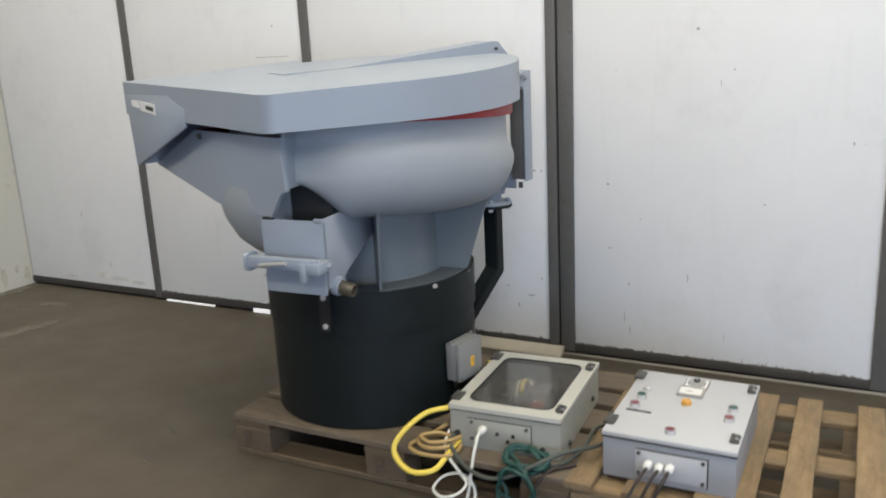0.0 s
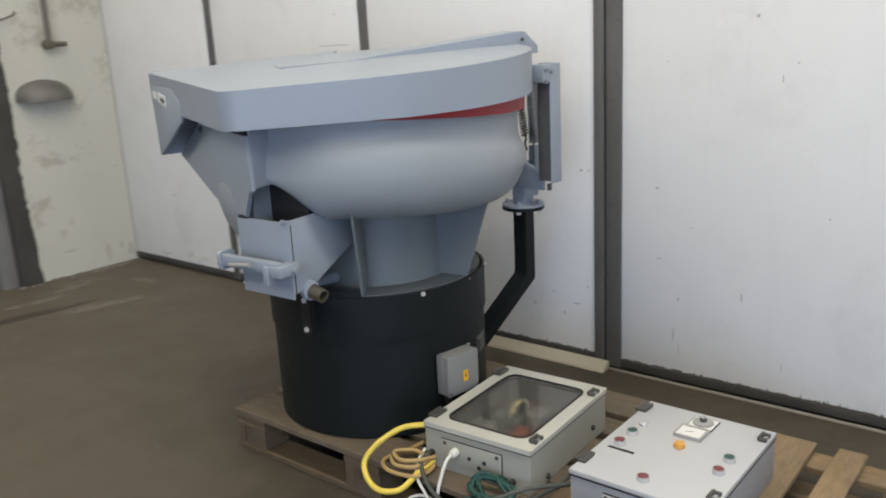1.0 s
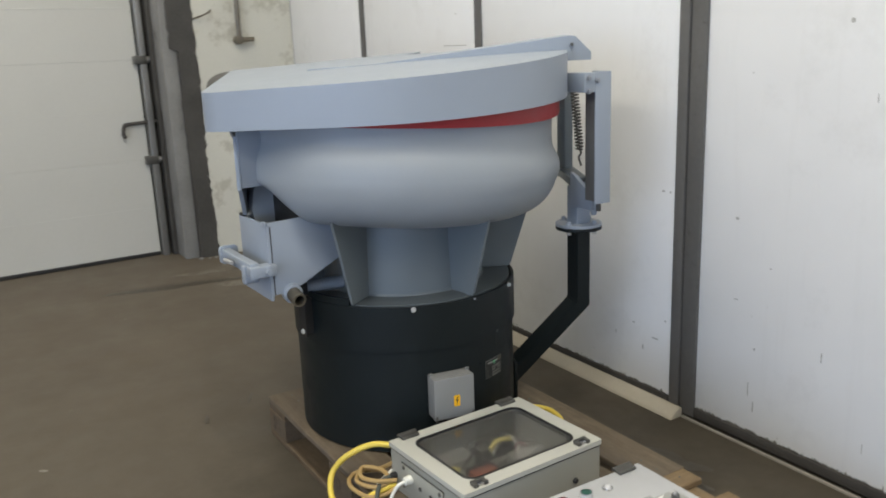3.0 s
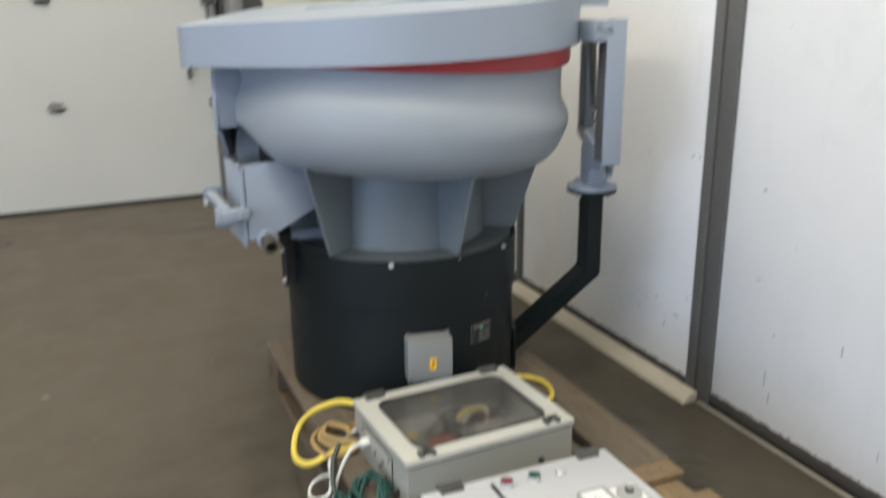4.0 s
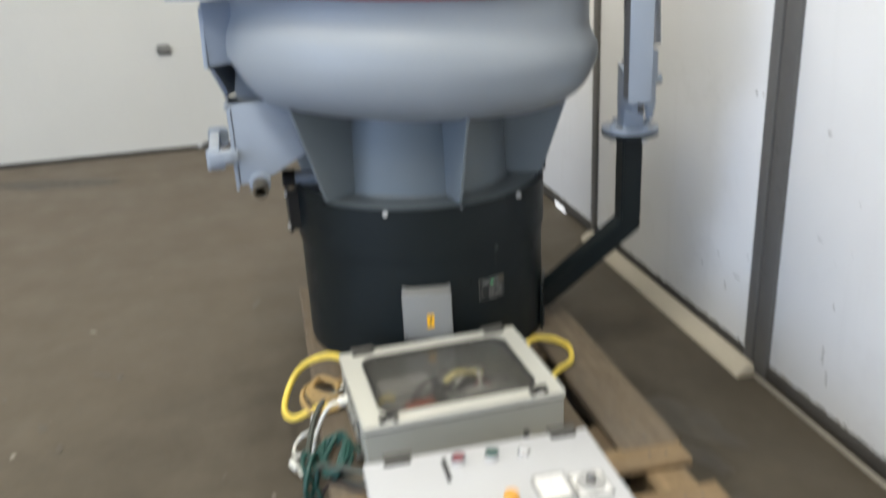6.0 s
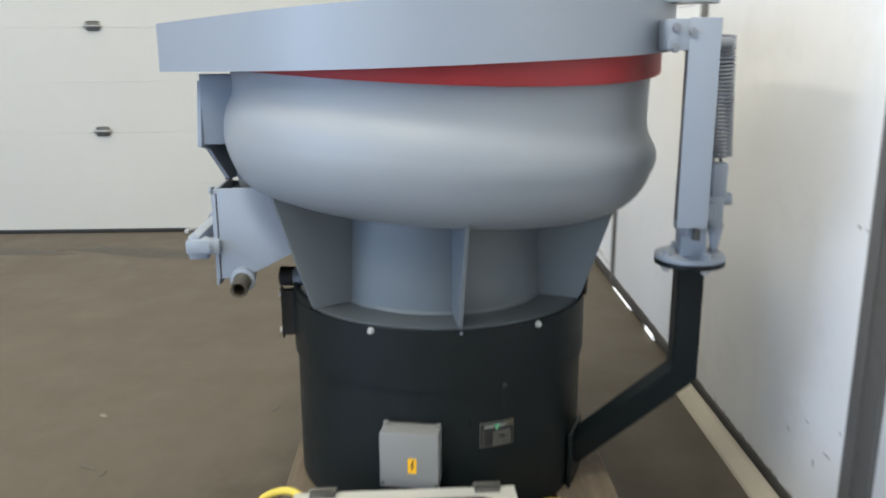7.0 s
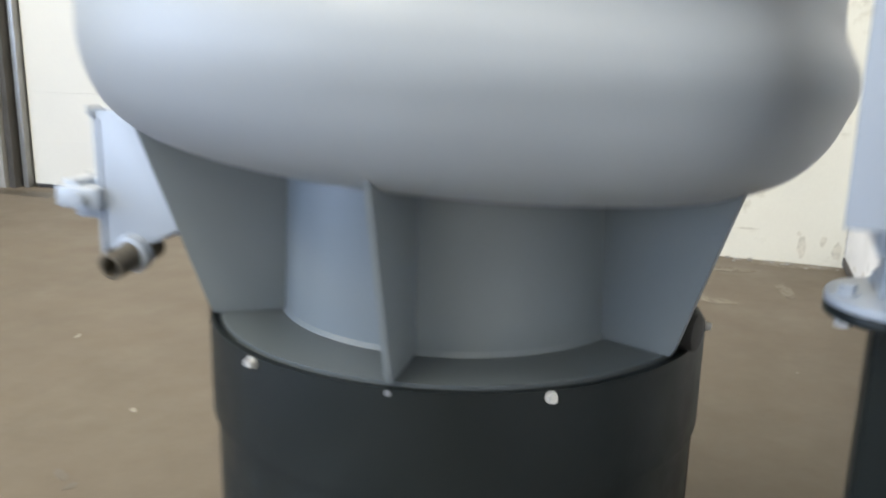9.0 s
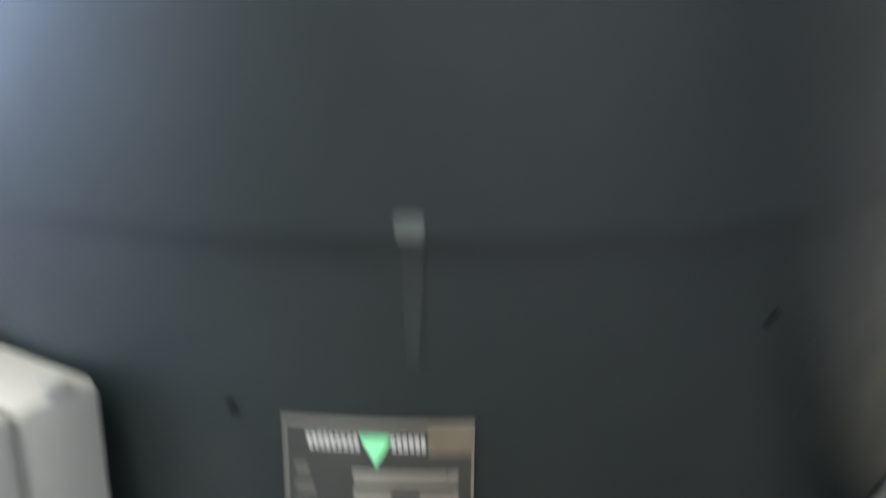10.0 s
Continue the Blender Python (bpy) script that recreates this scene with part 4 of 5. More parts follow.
q = rib_a.xy + (rib_b - rib_a).xy * 0.925 - n2 * 0.018
part("rib_bolt", bar((q.x - n2.x * 0.004, q.y - n2.y * 0.004, 1.292), (q.x + n2.x * 0.02, q.y + n2.y * 0.02, 1.292), 0.0055), M_HINGE, hrib)

# lift arm beside the wall
COLX, COLY = -1.122, 2.662
TUBEW = 0.0285
POSTY = COLY - 0.006
ARM = pose(0.225, 0.563, 0) @ Matrix.Rotation(radians(-3.1), 4, "Z") @ Matrix.Diagonal((1, 1, 1.004, 1)) @ pose(-COLX, -COLY, -PAL_Z)
foot = Vector((-1.205, 2.405, 0.205))
elbow = Vector((COLX, POSTY, 0.462))
lean = (elbow - foot).normalized()
flat = Vector((lean.x, lean.y, 0)).normalized()


def square_ring(bm, o, slope):
    """Corners of the square tube, cut on a plane that falls by slope along the strut."""
    out = []
    for a, b in ((-1, -1), (1, -1), (1, 1), (-1, 1)):
        q = Vector((a * TUBEW, b * TUBEW, 0))
        out.append(bm.verts.new(o + q + Vector((0, 0, slope * q.dot(flat)))))
    return out


tube_bm = bmesh.new()
mitre = math.tan(0.5 * math.atan2(lean.z, lean.xy.length) - radians(45))
rings = [square_ring(tube_bm, Vector((COLX, POSTY, 0.722)), 0.0), square_ring(tube_bm, elbow, mitre)]
rings.append([tube_bm.verts.new(v.co - lean * ((elbow - foot).length)) for v in rings[1]])
for p, q in zip(rings, rings[1:]):
    for k in range(4):
        tube_bm.faces.new((p[k], p[(k + 1) % 4], q[(k + 1) % 4], q[k]))
tube_bm.faces.new(rings[0][::-1])
tube_bm.faces.new(rings[-1])
bmesh.ops.recalc_face_normals(tube_bm, faces=tube_bm.faces[:])
bmesh.ops.bevel(tube_bm, geom=tube_bm.edges[:], offset=0.004, segments=2, affect="EDGES")
column = part("column", tube_bm, M_DRUM, mach, "dark square steel column bent into a strut", base=ARM)
part("strut_plate", box(-0.06, 0.06, -0.07, 0.07, 0, 0.010, 0.002, m=radial(72, RL - 0.004, 0.215, CX, CY)), M_DRUM, column)
part("lower_flange", cyl(0.077, 0.077, 0.716, 0.727, pose(COLX, POSTY, 0), seg=48, bevel=0.002), M_DRUM, mach, "dark round flange", base=ARM)
part("upper_flange", cyl(0.077, 0.077, 0.7275, 0.738, pose(COLX, POSTY, 0), seg=48, bevel=0.002), M_BLUEGREY, mach, "grey round flange", base=ARM)
for k in range(4):
    a = radians(20 + 90 * k)
    part("flange_bolt", hex_bolt(0.009, 0.012, pose(COLX + 0.060 * math.cos(a), POSTY + 0.060 * math.sin(a), 0.738)), M_BLUEGREY, column)
    part("flange_nut", hex_bolt(0.009, 0.012, pose(COLX + 0.060 * math.cos(a), POSTY + 0.060 * math.sin(a), 0.716, 180)), M_ZINC, column)
part("stub_tube", box(COLX - 0.028, COLX + 0.028, POSTY - 0.028, POSTY + 0.028, 0.736, 0.862, 0.004), M_BLUEGREY, mach, base=ARM)
part("stub_cheek", prism([(COLX + 0.012, 0.80), (COLX + 0.012, 0.912), (COLX + 0.03, 0.905), (-1.00, 0.850), (-1.00, 0.80)], -(COLY - 0.036), -(COLY - 0.050), Matrix(((1, 0, 0, 0), (0, 0, -1, 0), (0, 1, 0, 0), (0, 0, 0, 1))), bevel=0.002), M_BLUEGREY, mach, base=ARM)
lever_m, lever_n = along((-1.285, 2.722, 0.885), (COLX, POSTY, 0.875))
part("rear_lever", box(-0.030, 0.030, -0.014, 0.014, 0, lever_n, 0.004, m=lever_m), M_SHADEBASE, mach, "grey lever behind the bowl", base=ARM)
part("rear_post", box(-1.305, -1.258, 2.700, 2.735, 0.865, 1.205, 0.004), M_SHADEBASE, mach, "grey hinge post behind the bowl", base=ARM)
AX0, AX1, AY0, AY1 = -1.045, -0.938, 2.578, 2.638
arm = part("arm", box(AX1 - 0.006, AX1, AY0, AY1, 0.834, 1.236, 0.002), M_BLUEGREY, mach, "upright folded sheet lift arm", base=ARM)
# added dark fill: the shaded inside of the open channel as a solid block
part("channel_shade", box(AX1 - 0.060, AX1 - 0.006, AY0 + 0.008, AY1 - 0.008, 0.840, 1.180, 0.002), M_STEEL, arm, "dark block standing for shade inside the arm")
part("arm_cheek", box(AX0 + 0.02, AX1 - 0.006, AY1 - 0.006, AY1, 0.834, 1.236, 0.002), M_BLUEGREY, arm)
brk = part("arm_bracket", box(AX1 - 0.10, AX1 - 0.001, AY0 - 0.040, AY0 + 0.002, 1.176, 1.234, 0.003), M_BLUEGREY, arm)
for yy, zz in ((AY0 - 0.026, 1.218), (AY0 + 0.006, 1.210), (AY0 - 0.026, 1.180)):
    part("bolt", hex_bolt(0.0065, 0.008, pose(AX1, yy, zz, 0, 90, 0)), M_SPRING, brk)
part("pivot", bar((-1.06, AY0 - 0.02, 1.190), (-1.06, AY1 + 0.055, 1.190), 0.011), M_SPRING, arm)
# coil springs
for a, b, cr, wire, pitch, mt in (((-1.120, 2.635, 1.180), (-1.090, 2.635, 0.985), 0.0120, 0.0026, 0.0105, M_HINGE), ((-1.096, 2.690, 1.205), (-1.098, 2.702, 0.955), 0.0195, 0.0033, 0.0082, M_SPRING)):
    m, n = along(a, b)
    turns = round(n / pitch)
    pts = [m @ Vector((cr * math.cos(i * 0.5236), cr * math.sin(i * 0.5236), n * i / (12 * turns))) for i in range(12 * turns + 1)]
    sp = part("spring", tube(pts, wire, 6), mt, mach, "close-wound coil spring", smooth=70, base=ARM)
    part("spring_hook", tube(smooth_line([m @ Vector(v) for v in ((0, 0, n - 0.004), (0.004, 0, n + 0.012), (-0.006, 0, n + 0.024), (0.0, 0, n + 0.052))]), 0.0035, 6), M_HINGE, sp, smooth=70)
lug = part("spring_lug", box(-1.118, -1.080, 2.671, 2.712, 0.808, 0.872, 0.008), M_BLUEGREY, mach, "cast lug under the spring", base=ARM)
part("lug_fork", box(-1.114, -1.084, 2.683, 2.716, 0.866, 0.944, 0.006), M_BLUEGREY, lug)
part("lug_pin", bar((-1.099, 2.663, 0.862), (-1.099, 2.730, 0.866), 0.014, bevel=0.004), M_BLUEGREY, lug)
part("lug_tip", cyl(0.018, 0.009, 0, 0.052, pose(-1.099, 2.701, 0.812, 180)), M_BLUEGREY, lug)
part("lug_arm", box(-1.114, -1.060, 2.640, 2.690, 0.824, 0.862, 0.006), M_BLUEGREY, lug)
part("arm_stud", bar((-0.985, 2.630, 0.822), (-0.985, 2.630, 0.800), 0.008), M_HINGE, arm)

# outlet box with its clamp
BOXA = 5.0
bx = Matrix.Translation((-1.209, 1.578, 0)) @ Matrix.Rotation(radians(BOXA), 4, "Z")
obox = part("outlet_box", box(-0.105, 0.105, 0.0, 0.008, 0.645, 0.858, 0.002, m=bx), M_BLUEGREY, mach, "grey sheet outlet box with a clamped flap")
part("box_side", prism([(0.004, 0.660), (0.004, 0.862), (0.278, 0.87), (0.278, 0.765), (0.16, 0.710), (0.10, 0.678), (0.05, 0.662)], 0.097, 0.105, bx @ Matrix(((0, 0, 1, 0), (1, 0, 0, 0), (0, 1, 0, 0), (0, 0, 0, 1))), bevel=0.001), M_BLUEGREY, obox)
part("box_side", prism([(0.004, 0.655), (0.004, 0.850), (0.278, 0.86), (0.278, 0.765), (0.16, 0.710), (0.10, 0.678), (0.05, 0.662)], -0.105, -0.097, bx @ Matrix(((0, 0, 1, 0), (1, 0, 0, 0), (0, 1, 0, 0), (0, 0, 0, 1))), bevel=0.001), M_BLUEGREY, obox)
part("box_floor", prism([(0.004, 0.664), (0.05, 0.665), (0.10, 0.681), (0.16, 0.713), (0.278, 0.768), (0.278, 0.775), (0.16, 0.720), (0.10, 0.688), (0.05, 0.672), (0.004, 0.671)], -0.097, 0.097, bx @ Matrix(((0, 0, 1, 0), (1, 0, 0, 0), (0, 1, 0, 0), (0, 0, 0, 1)))), M_BLUEGREY, obox)
part("box_flange", box(0.080, 0.110, -0.004, 0.004, 0.852, 0.866, 0.003, m=bx), M_BLUEGREY, obox)
part("box_flange", box(-0.100, -0.06, -0.002, 0.01, 0.856, 0.864, 0.003, m=bx), M_RUBBER, obox)
clamp = part("clamp_bar", box(-0.125, 0.110, -0.056, -0.030, 0.728, 0.760, 0.003, m=bx), M_BLUEGREY, obox, "grey clamp bar with a handle")
part("clamp_cheek", prism(rounded(0.056, 0.052, 0.013, 5, -0.035, 0.742), -0.133, -0.121, bx @ Matrix(((0, 0, 1, 0), (1, 0, 0, 0), (0, 1, 0, 0), (0, 0, 0, 1)))), M_BLUEGREY, clamp)
part("clamp_block", box(0.084, 0.124, -0.060, 0.016, 0.720, 0.752, 0.005, m=bx), M_BLUEGREY, clamp)
part("clamp_stop", box(0.060, 0.080, -0.066, -0.02, 0.698, 0.750, 0.005, m=bx), M_BLUEGREY, clamp)
part("handle", bar(bx @ Vector((-0.075, -0.066, 0.739)), bx @ Vector((0.030, -0.080, 0.754)), 0.0058, bevel=0.002), M_GREYPART, clamp, "pale metal handle rod")
part("flap_seam", box(0.1035, 0.1058, 0.0095, 0.0125, 0.662, 0.852, m=bx), M_BLACK, obox, "dark joint between flap and box")
part("flap_nut", hex_bolt(0.009, 0.012, bx @ pose(0.124, -0.010, 0.736, 0, 90)), M_BLUEGREY, clamp)
part("drain_pipe", lathe([(0.0145, 0.0), (0.0190, 0.0), (0.0200, 0.003), (0.0200, 0.045), (0.0235, 0.045), (0.0235, 0.095), (0.0145, 0.095)], 0, 0, 32), M_PIPE, obox, "brown steel drain stub").matrix_basis = BASE[mach.name] @ (Matrix.Translation((-1.058, 1.650, 0.652)) @ Matrix.Rotation(radians(4), 4, "Z") @ Matrix.Rotation(radians(-80), 4, "Y")) @ BASE[mach.name].inverted()
part("drain_collar", lathe([(0.021, 0.0), (0.028, 0.003), (0.028, 0.020), (0.021, 0.024)], 0, 0, 32), M_BLUEGREY, obox).matrix_basis = BASE[mach.name] @ (Matrix.Translation((-1.100, 1.647, 0.660)) @ Matrix.Rotation(radians(4), 4, "Z") @ Matrix.Rotation(radians(-80), 4, "Y")) @ BASE[mach.name].inverted()
part("black_panel", box(-0.09, 0.095, -0.075, 0.072, -0.10, 0.0, 0.006, m=radial(-80, 0.420, 0.872, CX, CY)), M_RUBBER, mach, "black panel over the outlet box")

# black brackets and rubber plugs on the band
br = part("side_bracket", prism(rounded(0.034, 0.125, 0.010, 4), 0.0, 0.006, radial(-77, RB + 0.024, 0.548, CX, CY)), M_BLACK, mach, "black bolted bracket")
part("spacer", box(-0.012, 0.012, -0.055, 0.055, 0.0, 0.026, m=radial(-77, RB - 0.001, 0.548, CX, CY)), M_BLACK, br)
for dz in (-0.045, 0.045):
    part("bolt", hex_bolt(0.0065, 0.006, radial(-77, RB + 0.030, 0.548 + dz, CX, CY)), M_ZINC, br, "zinc hexagon bolt")
for p0, p1 in ((Vector((-1.252, 1.712, 0.628)), Vector((-1.236, 1.862, 0.628))),
               (Vector((-1.232, 2.436, 0.620)), Vector((-1.257, 2.318, 0.620)))):
    sup = part("spring_tube", bar(p0, p1, 0.0205, seg=24), M_BLUEGREY, mach, "short tube lying on the deck")
    part("rubber_plug", bar(p0 + (p0 - p1).normalized() * 0.012, p0 + (p1 - p0) * 0.15, 0.024, seg=24, bevel=0.003), M_RUBBER, sup, "black rubber plug")

# added dark strip on the band, in place of shade below the outlet box
part("shade_strip", lathe([(0.350, 0.5975), (0.360, 0.5975), (0.360, 0.618), (0.350, 0.618)], CX, CY, 160, -92, -51.5), M_DRUM, mach, "dark strip standing for shade under the outlet box")

# junction box on the drum
JX = radial(-6.0, RL + 0.004, 0.331, CX, CY)
jbox = part("junction_box", box(-0.066, 0.060, -0.062, 0.062, 0.0, 0.038, 0.004, m=JX), M_JB, mach, "grey plastic junction box with a yellow warning sticker")
part("cover", box(-0.067, 0.061, -0.063, 0.063, 0.039, 0.056, 0.005, m=JX), M_JB, jbox)
for sx in (-0.060, 0.055):
    part("cover_screw", cyl(0.006, 0.006, 0.0, 0.005, JX @ pose(sx, 0.064, 0.018, -90), seg=12), M_JB, jbox)
    part("cover_screw", cyl(0.004, 0.004, 0.055, 0.0575, JX @ pose(sx, -0.052, 0), seg=12), M_HINGE, jbox)
wst = part("warning_sticker", prism(rounded(0.019, 0.034, 0.002, 2, 0.004, -0.010), 0.0562, 0.0568, JX), M_LABELYEL, jbox, "yellow sticker with a dark lightning sign", smooth=0)
part("lightning_sign", prism([(0.005, 0.002), (0.000, -0.010), (0.004, -0.009), (0.002, -0.022), (0.009, -0.007), (0.0045, -0.008), (0.008, 0.002)], 0.0570, 0.0573, JX), M_PLATEBLK, wst, smooth=0)
part("gland", cyl(0.012, 0.010, 0.0, 0.03, JX @ pose(-0.04, -0.062, 0.02, 90), seg=16), M_BLACK, jbox, "black cable gland")
part("gland", cyl(0.012, 0.010, 0.0, 0.03, JX @ pose(0.04, -0.062, 0.02, 90), seg=16), M_BLACK, jbox, "black cable gland")

# name plate, bent round the drum
AZ0, AZ1, ZT, ZB = 16.9, 30.0, 0.384, 0.328


def on_drum(az_a, az_b, z0, z1, r0, r1, n=8):
    return lathe([(r0, z0), (r1, z0), (r1, z1), (r0, z1)], CX, CY, int(n * 360 / (az_b - az_a)), az_a, az_b)


plate = part("name_plate", on_drum(AZ0, AZ1, ZB, ZT, RL + 0.0003, RL + 0.0013), M_PLATE, drum, "metal name plate with black print", smooth=0)
W = AZ1 - AZ0
part("plate_print", on_drum(AZ0 + 0.015 * W, AZ0 + 0.985 * W, ZT - 0.034, ZT - 0.002, RL + 0.0012, RL + 0.0016), M_PLATEBLK, plate, smooth=0)
part("plate_print", on_drum(AZ0 + 0.015 * W, AZ0 + 0.35 * W, ZB + 0.001, ZT - 0.033, RL + 0.0012, RL + 0.0016, 4), M_PLATEBLK, plate, smooth=0)
part("plate_print", on_drum(AZ0 + 0.345 * W, AZ0 + 0.95 * W, ZB + 0.001, ZT - 0.033, RL + 0.0011, RL + 0.0015, 6), M_PLATEBLK, plate, smooth=0)
part("plate_print", on_drum(AZ0 + 0.945 * W, AZ0 + 0.985 * W, ZB + 0.001, ZT - 0.033, RL + 0.0012, RL + 0.0016, 4), M_PLATEBLK, plate, smooth=0)
part("plate_corner", on_drum(AZ0 + 0.76 * W, AZ0 + 0.995 * W, ZT - 0.014, ZT - 0.0006, RL + 0.0013, RL + 0.0019, 4), M_PIPE, plate, "worn bare plate corner", smooth=0)
for a, b in [(0.13 + 0.031 * k, 0.152 + 0.031 * k) for k in range(9)] + [(0.57 + 0.031 * k, 0.592 + 0.031 * k) for k in range(6)]:
    part("print_bar", on_drum(AZ0 + a * W, AZ0 + b * W, ZT - 0.0118, ZT - 0.0068, RL + 0.0015, RL + 0.0020, 4), M_GREYPART, plate, smooth=0)
for k in range(4):
    part("print_bar", on_drum(AZ0 + 0.06 * W, AZ0 + (0.13 + 0.03 * (k % 2)) * W, ZT - 0.0250 - 0.009 * k, ZT - 0.0205 - 0.009 * k, RL + 0.0015, RL + 0.0020, 4), M_HINGE, plate, smooth=0)
    part("data_field", on_drum(AZ0 + 0.37 * W, AZ0 + 0.92 * W, ZT - 0.0282 - 0.0088 * k, ZT - 0.0225 - 0.0088 * k, RL + 0.0016, RL + 0.0021, 6), M_PLATE, plate, smooth=0)
part("stamped_bar", on_drum(AZ0 + 0.57 * W, AZ0 + 0.72 * W, ZT - 0.0370, ZT - 0.0325, RL + 0.0020, RL + 0.0024, 4), M_PLATEBLK, plate, smooth=0)
TRI = radial(AZ0 + 0.49 * W, RL + 0.0021, ZT, CX, CY)
part("print_triangle", prism([(-0.0068, -0.0062), (0.0, -0.0195), (0.0068, -0.0062)], 0.0, 0.0004, TRI), M_TRIGREEN, plate, "green triangle print", smooth=0)
for az, z in ((13.2, 0.386), (52.5, 0.417)):
    part("rivet", cyl(0.0025, 0.002, 0, 0.0012, radial(az, RL + 0.0005, z, CX, CY), seg=10), M_PIT, drum)

# ---- control cabinets ----


def latch_piece(parent, m, label):
    """A small dark quarter-turn latch with a pale slot block."""
    la = part("latch", box(-0.010, 0.012, -0.021, -0.009, 0.0, 0.010, 0.002, m=m), M_HINGE, parent, label, local=True)
    part("latch_leaf", box(-0.010, 0.012, 0.009, 0.021, 0.0, 0.010, 0.002, m=m), M_HINGE, la, local=True)
    part("latch_bridge", box(-0.012, -0.003, -0.021, 0.021, 0.004, 0.012, 0.002, m=m), M_HINGE, la, local=True)
    part("latch_block", box(-0.002, 0.010, -0.008, 0.008, 0.0, 0.008, 0.0015, m=m), M_CHROME, la, local=True)


def hinge_piece(parent, m):
    hg = part("hinge", box(-0.012, 0.012, -0.027, 0.027, 0.0, 0.009, 0.002, m=m), M_HINGE, parent, "dark door hinge", local=True)
    part("hinge_pin", bar(m @ Vector((-0.013, -0.029, 0.006)), m @ Vector((-0.013, 0.029, 0.006)), 0.005), M_HINGE, hg, local=True)


HX, HY, HZ = 0.1745, 0.228, 0.136      # half sizes and height
# glazed cabinet
c1 = thing("glazed_control_cabinet", pose(-0.735, 2.027, PAL_Z, 0, 0, 3.0), "pale grey steel control cabinet with a smoked window on the pallet", "cabinet")
TH = 0.003
# body takes a darker tone of the door frame's grey
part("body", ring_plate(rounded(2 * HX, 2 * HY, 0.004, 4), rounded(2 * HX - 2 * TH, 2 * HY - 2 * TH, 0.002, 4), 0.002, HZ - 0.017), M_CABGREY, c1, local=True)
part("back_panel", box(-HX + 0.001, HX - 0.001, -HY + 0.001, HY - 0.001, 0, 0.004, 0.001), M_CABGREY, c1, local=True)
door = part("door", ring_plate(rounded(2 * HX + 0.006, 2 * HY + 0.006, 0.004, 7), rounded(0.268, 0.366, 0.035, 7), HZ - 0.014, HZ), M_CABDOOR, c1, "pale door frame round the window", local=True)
part("gasket", ring_plate(rounded(0.272, 0.370, 0.036, 7), rounded(0.260, 0.358, 0.031, 7), HZ - 0.004, HZ + 0.0016), M_BLACK, door, "black window gasket", local=True)
pane = part("pane", prism(rounded(0.266, 0.364, 0.034, 7), HZ - 0.010, HZ - 0.006), M_GLASS, door, "smoked clear window", local=True, smooth=0)
pane.visible_shadow = False
part("door_fold", ring_plate(rounded(2 * HX + 0.0045, 2 * HY + 0.0045, 0.004, 7), rounded(2 * HX - 0.03, 2 * HY - 0.03, 0.004, 7), HZ - 0.0175, HZ - 0.0142), M_BLACK, door, "dark door seal", local=True)
for y in (-0.172, 0.172):
    latch_piece(c1, pose(HX - 0.014, y, HZ), "dark steel door latch")
    hinge_piece(c1, pose(-HX + 0.010, y, HZ))
gp = part("gland_plate", box(-0.115, 0.085, -HY - 0.004, -HY - 0.0005, 0.022, 0.098, 0.0012), M_CABGREY, c1, "screwed cable entry plate with open holes", local=True)
part("plate_edge", box(0.0855, 0.0875, -HY - 0.003, -HY - 0.0003, 0.018, 0.101), M_BLACK, gp, local=True)
part("plate_edge", box(-0.115, 0.0855, -HY - 0.003, -HY - 0.0003, 0.0985, 0.1005), M_BLACK, gp, local=True)
for x, z, r, mt in ((-0.102, 0.088, 0.006, M_HINGE), (0.072, 0.088, 0.006, M_HINGE), (-0.102, 0.034, 0.006, M_HINGE), (0.072, 0.034, 0.006, M_HINGE),
                    (-0.02, 0.060, 0.0065, M_BLACK), (0.030, 0.060, 0.0065, M_BLACK), (0.012, 0.040, 0.0065, M_BLACK), (0.052, 0.030, 0.006, M_BLACK)):
    part("screw" if mt is M_HINGE else "hole", cyl(r, r, 0.0, 0.0012, pose(x, -HY - 0.004, z, 90), seg=16), mt, gp, local=True)
part("gland", cyl(0.013, 0.011, 0.0, 0.022, pose(-0.065, -HY - 0.004, 0.070, 90), seg=20, bevel=0.002), M_WCABLE, gp, "pale cable gland", local=True)
for x, z in ((-0.150, 0.045), (0.120, 0.030)):
    part("gland", cyl(0.010, 0.009, 0.0, 0.018, pose(x, -HY, z, 90), seg=20, bevel=0.002), M_BLACK, c1, "dark cable gland", local=True)
part("plug", cyl(0.009, 0.007, 0.0, 0.008, pose(HX, 0.135, 0.045, 0, 90), seg=20, bevel=0.002), M_BLACK, c1, "black blanking plug", local=True)
part("plug", cyl(0.009, 0.007, 0.0, 0.008, pose(HX, -0.14, 0.020, 0, 90), seg=20, bevel=0.002), M_BLACK, c1, "black blanking plug", local=True)
# what lies behind the window
part("mounting_plate", box(-HX + 0.02, HX - 0.02, -HY + 0.02, HY - 0.02, 0.010, 0.013), M_DARKIN, c1, "dark mounting plate", local=True)
rng = random.Random(5)
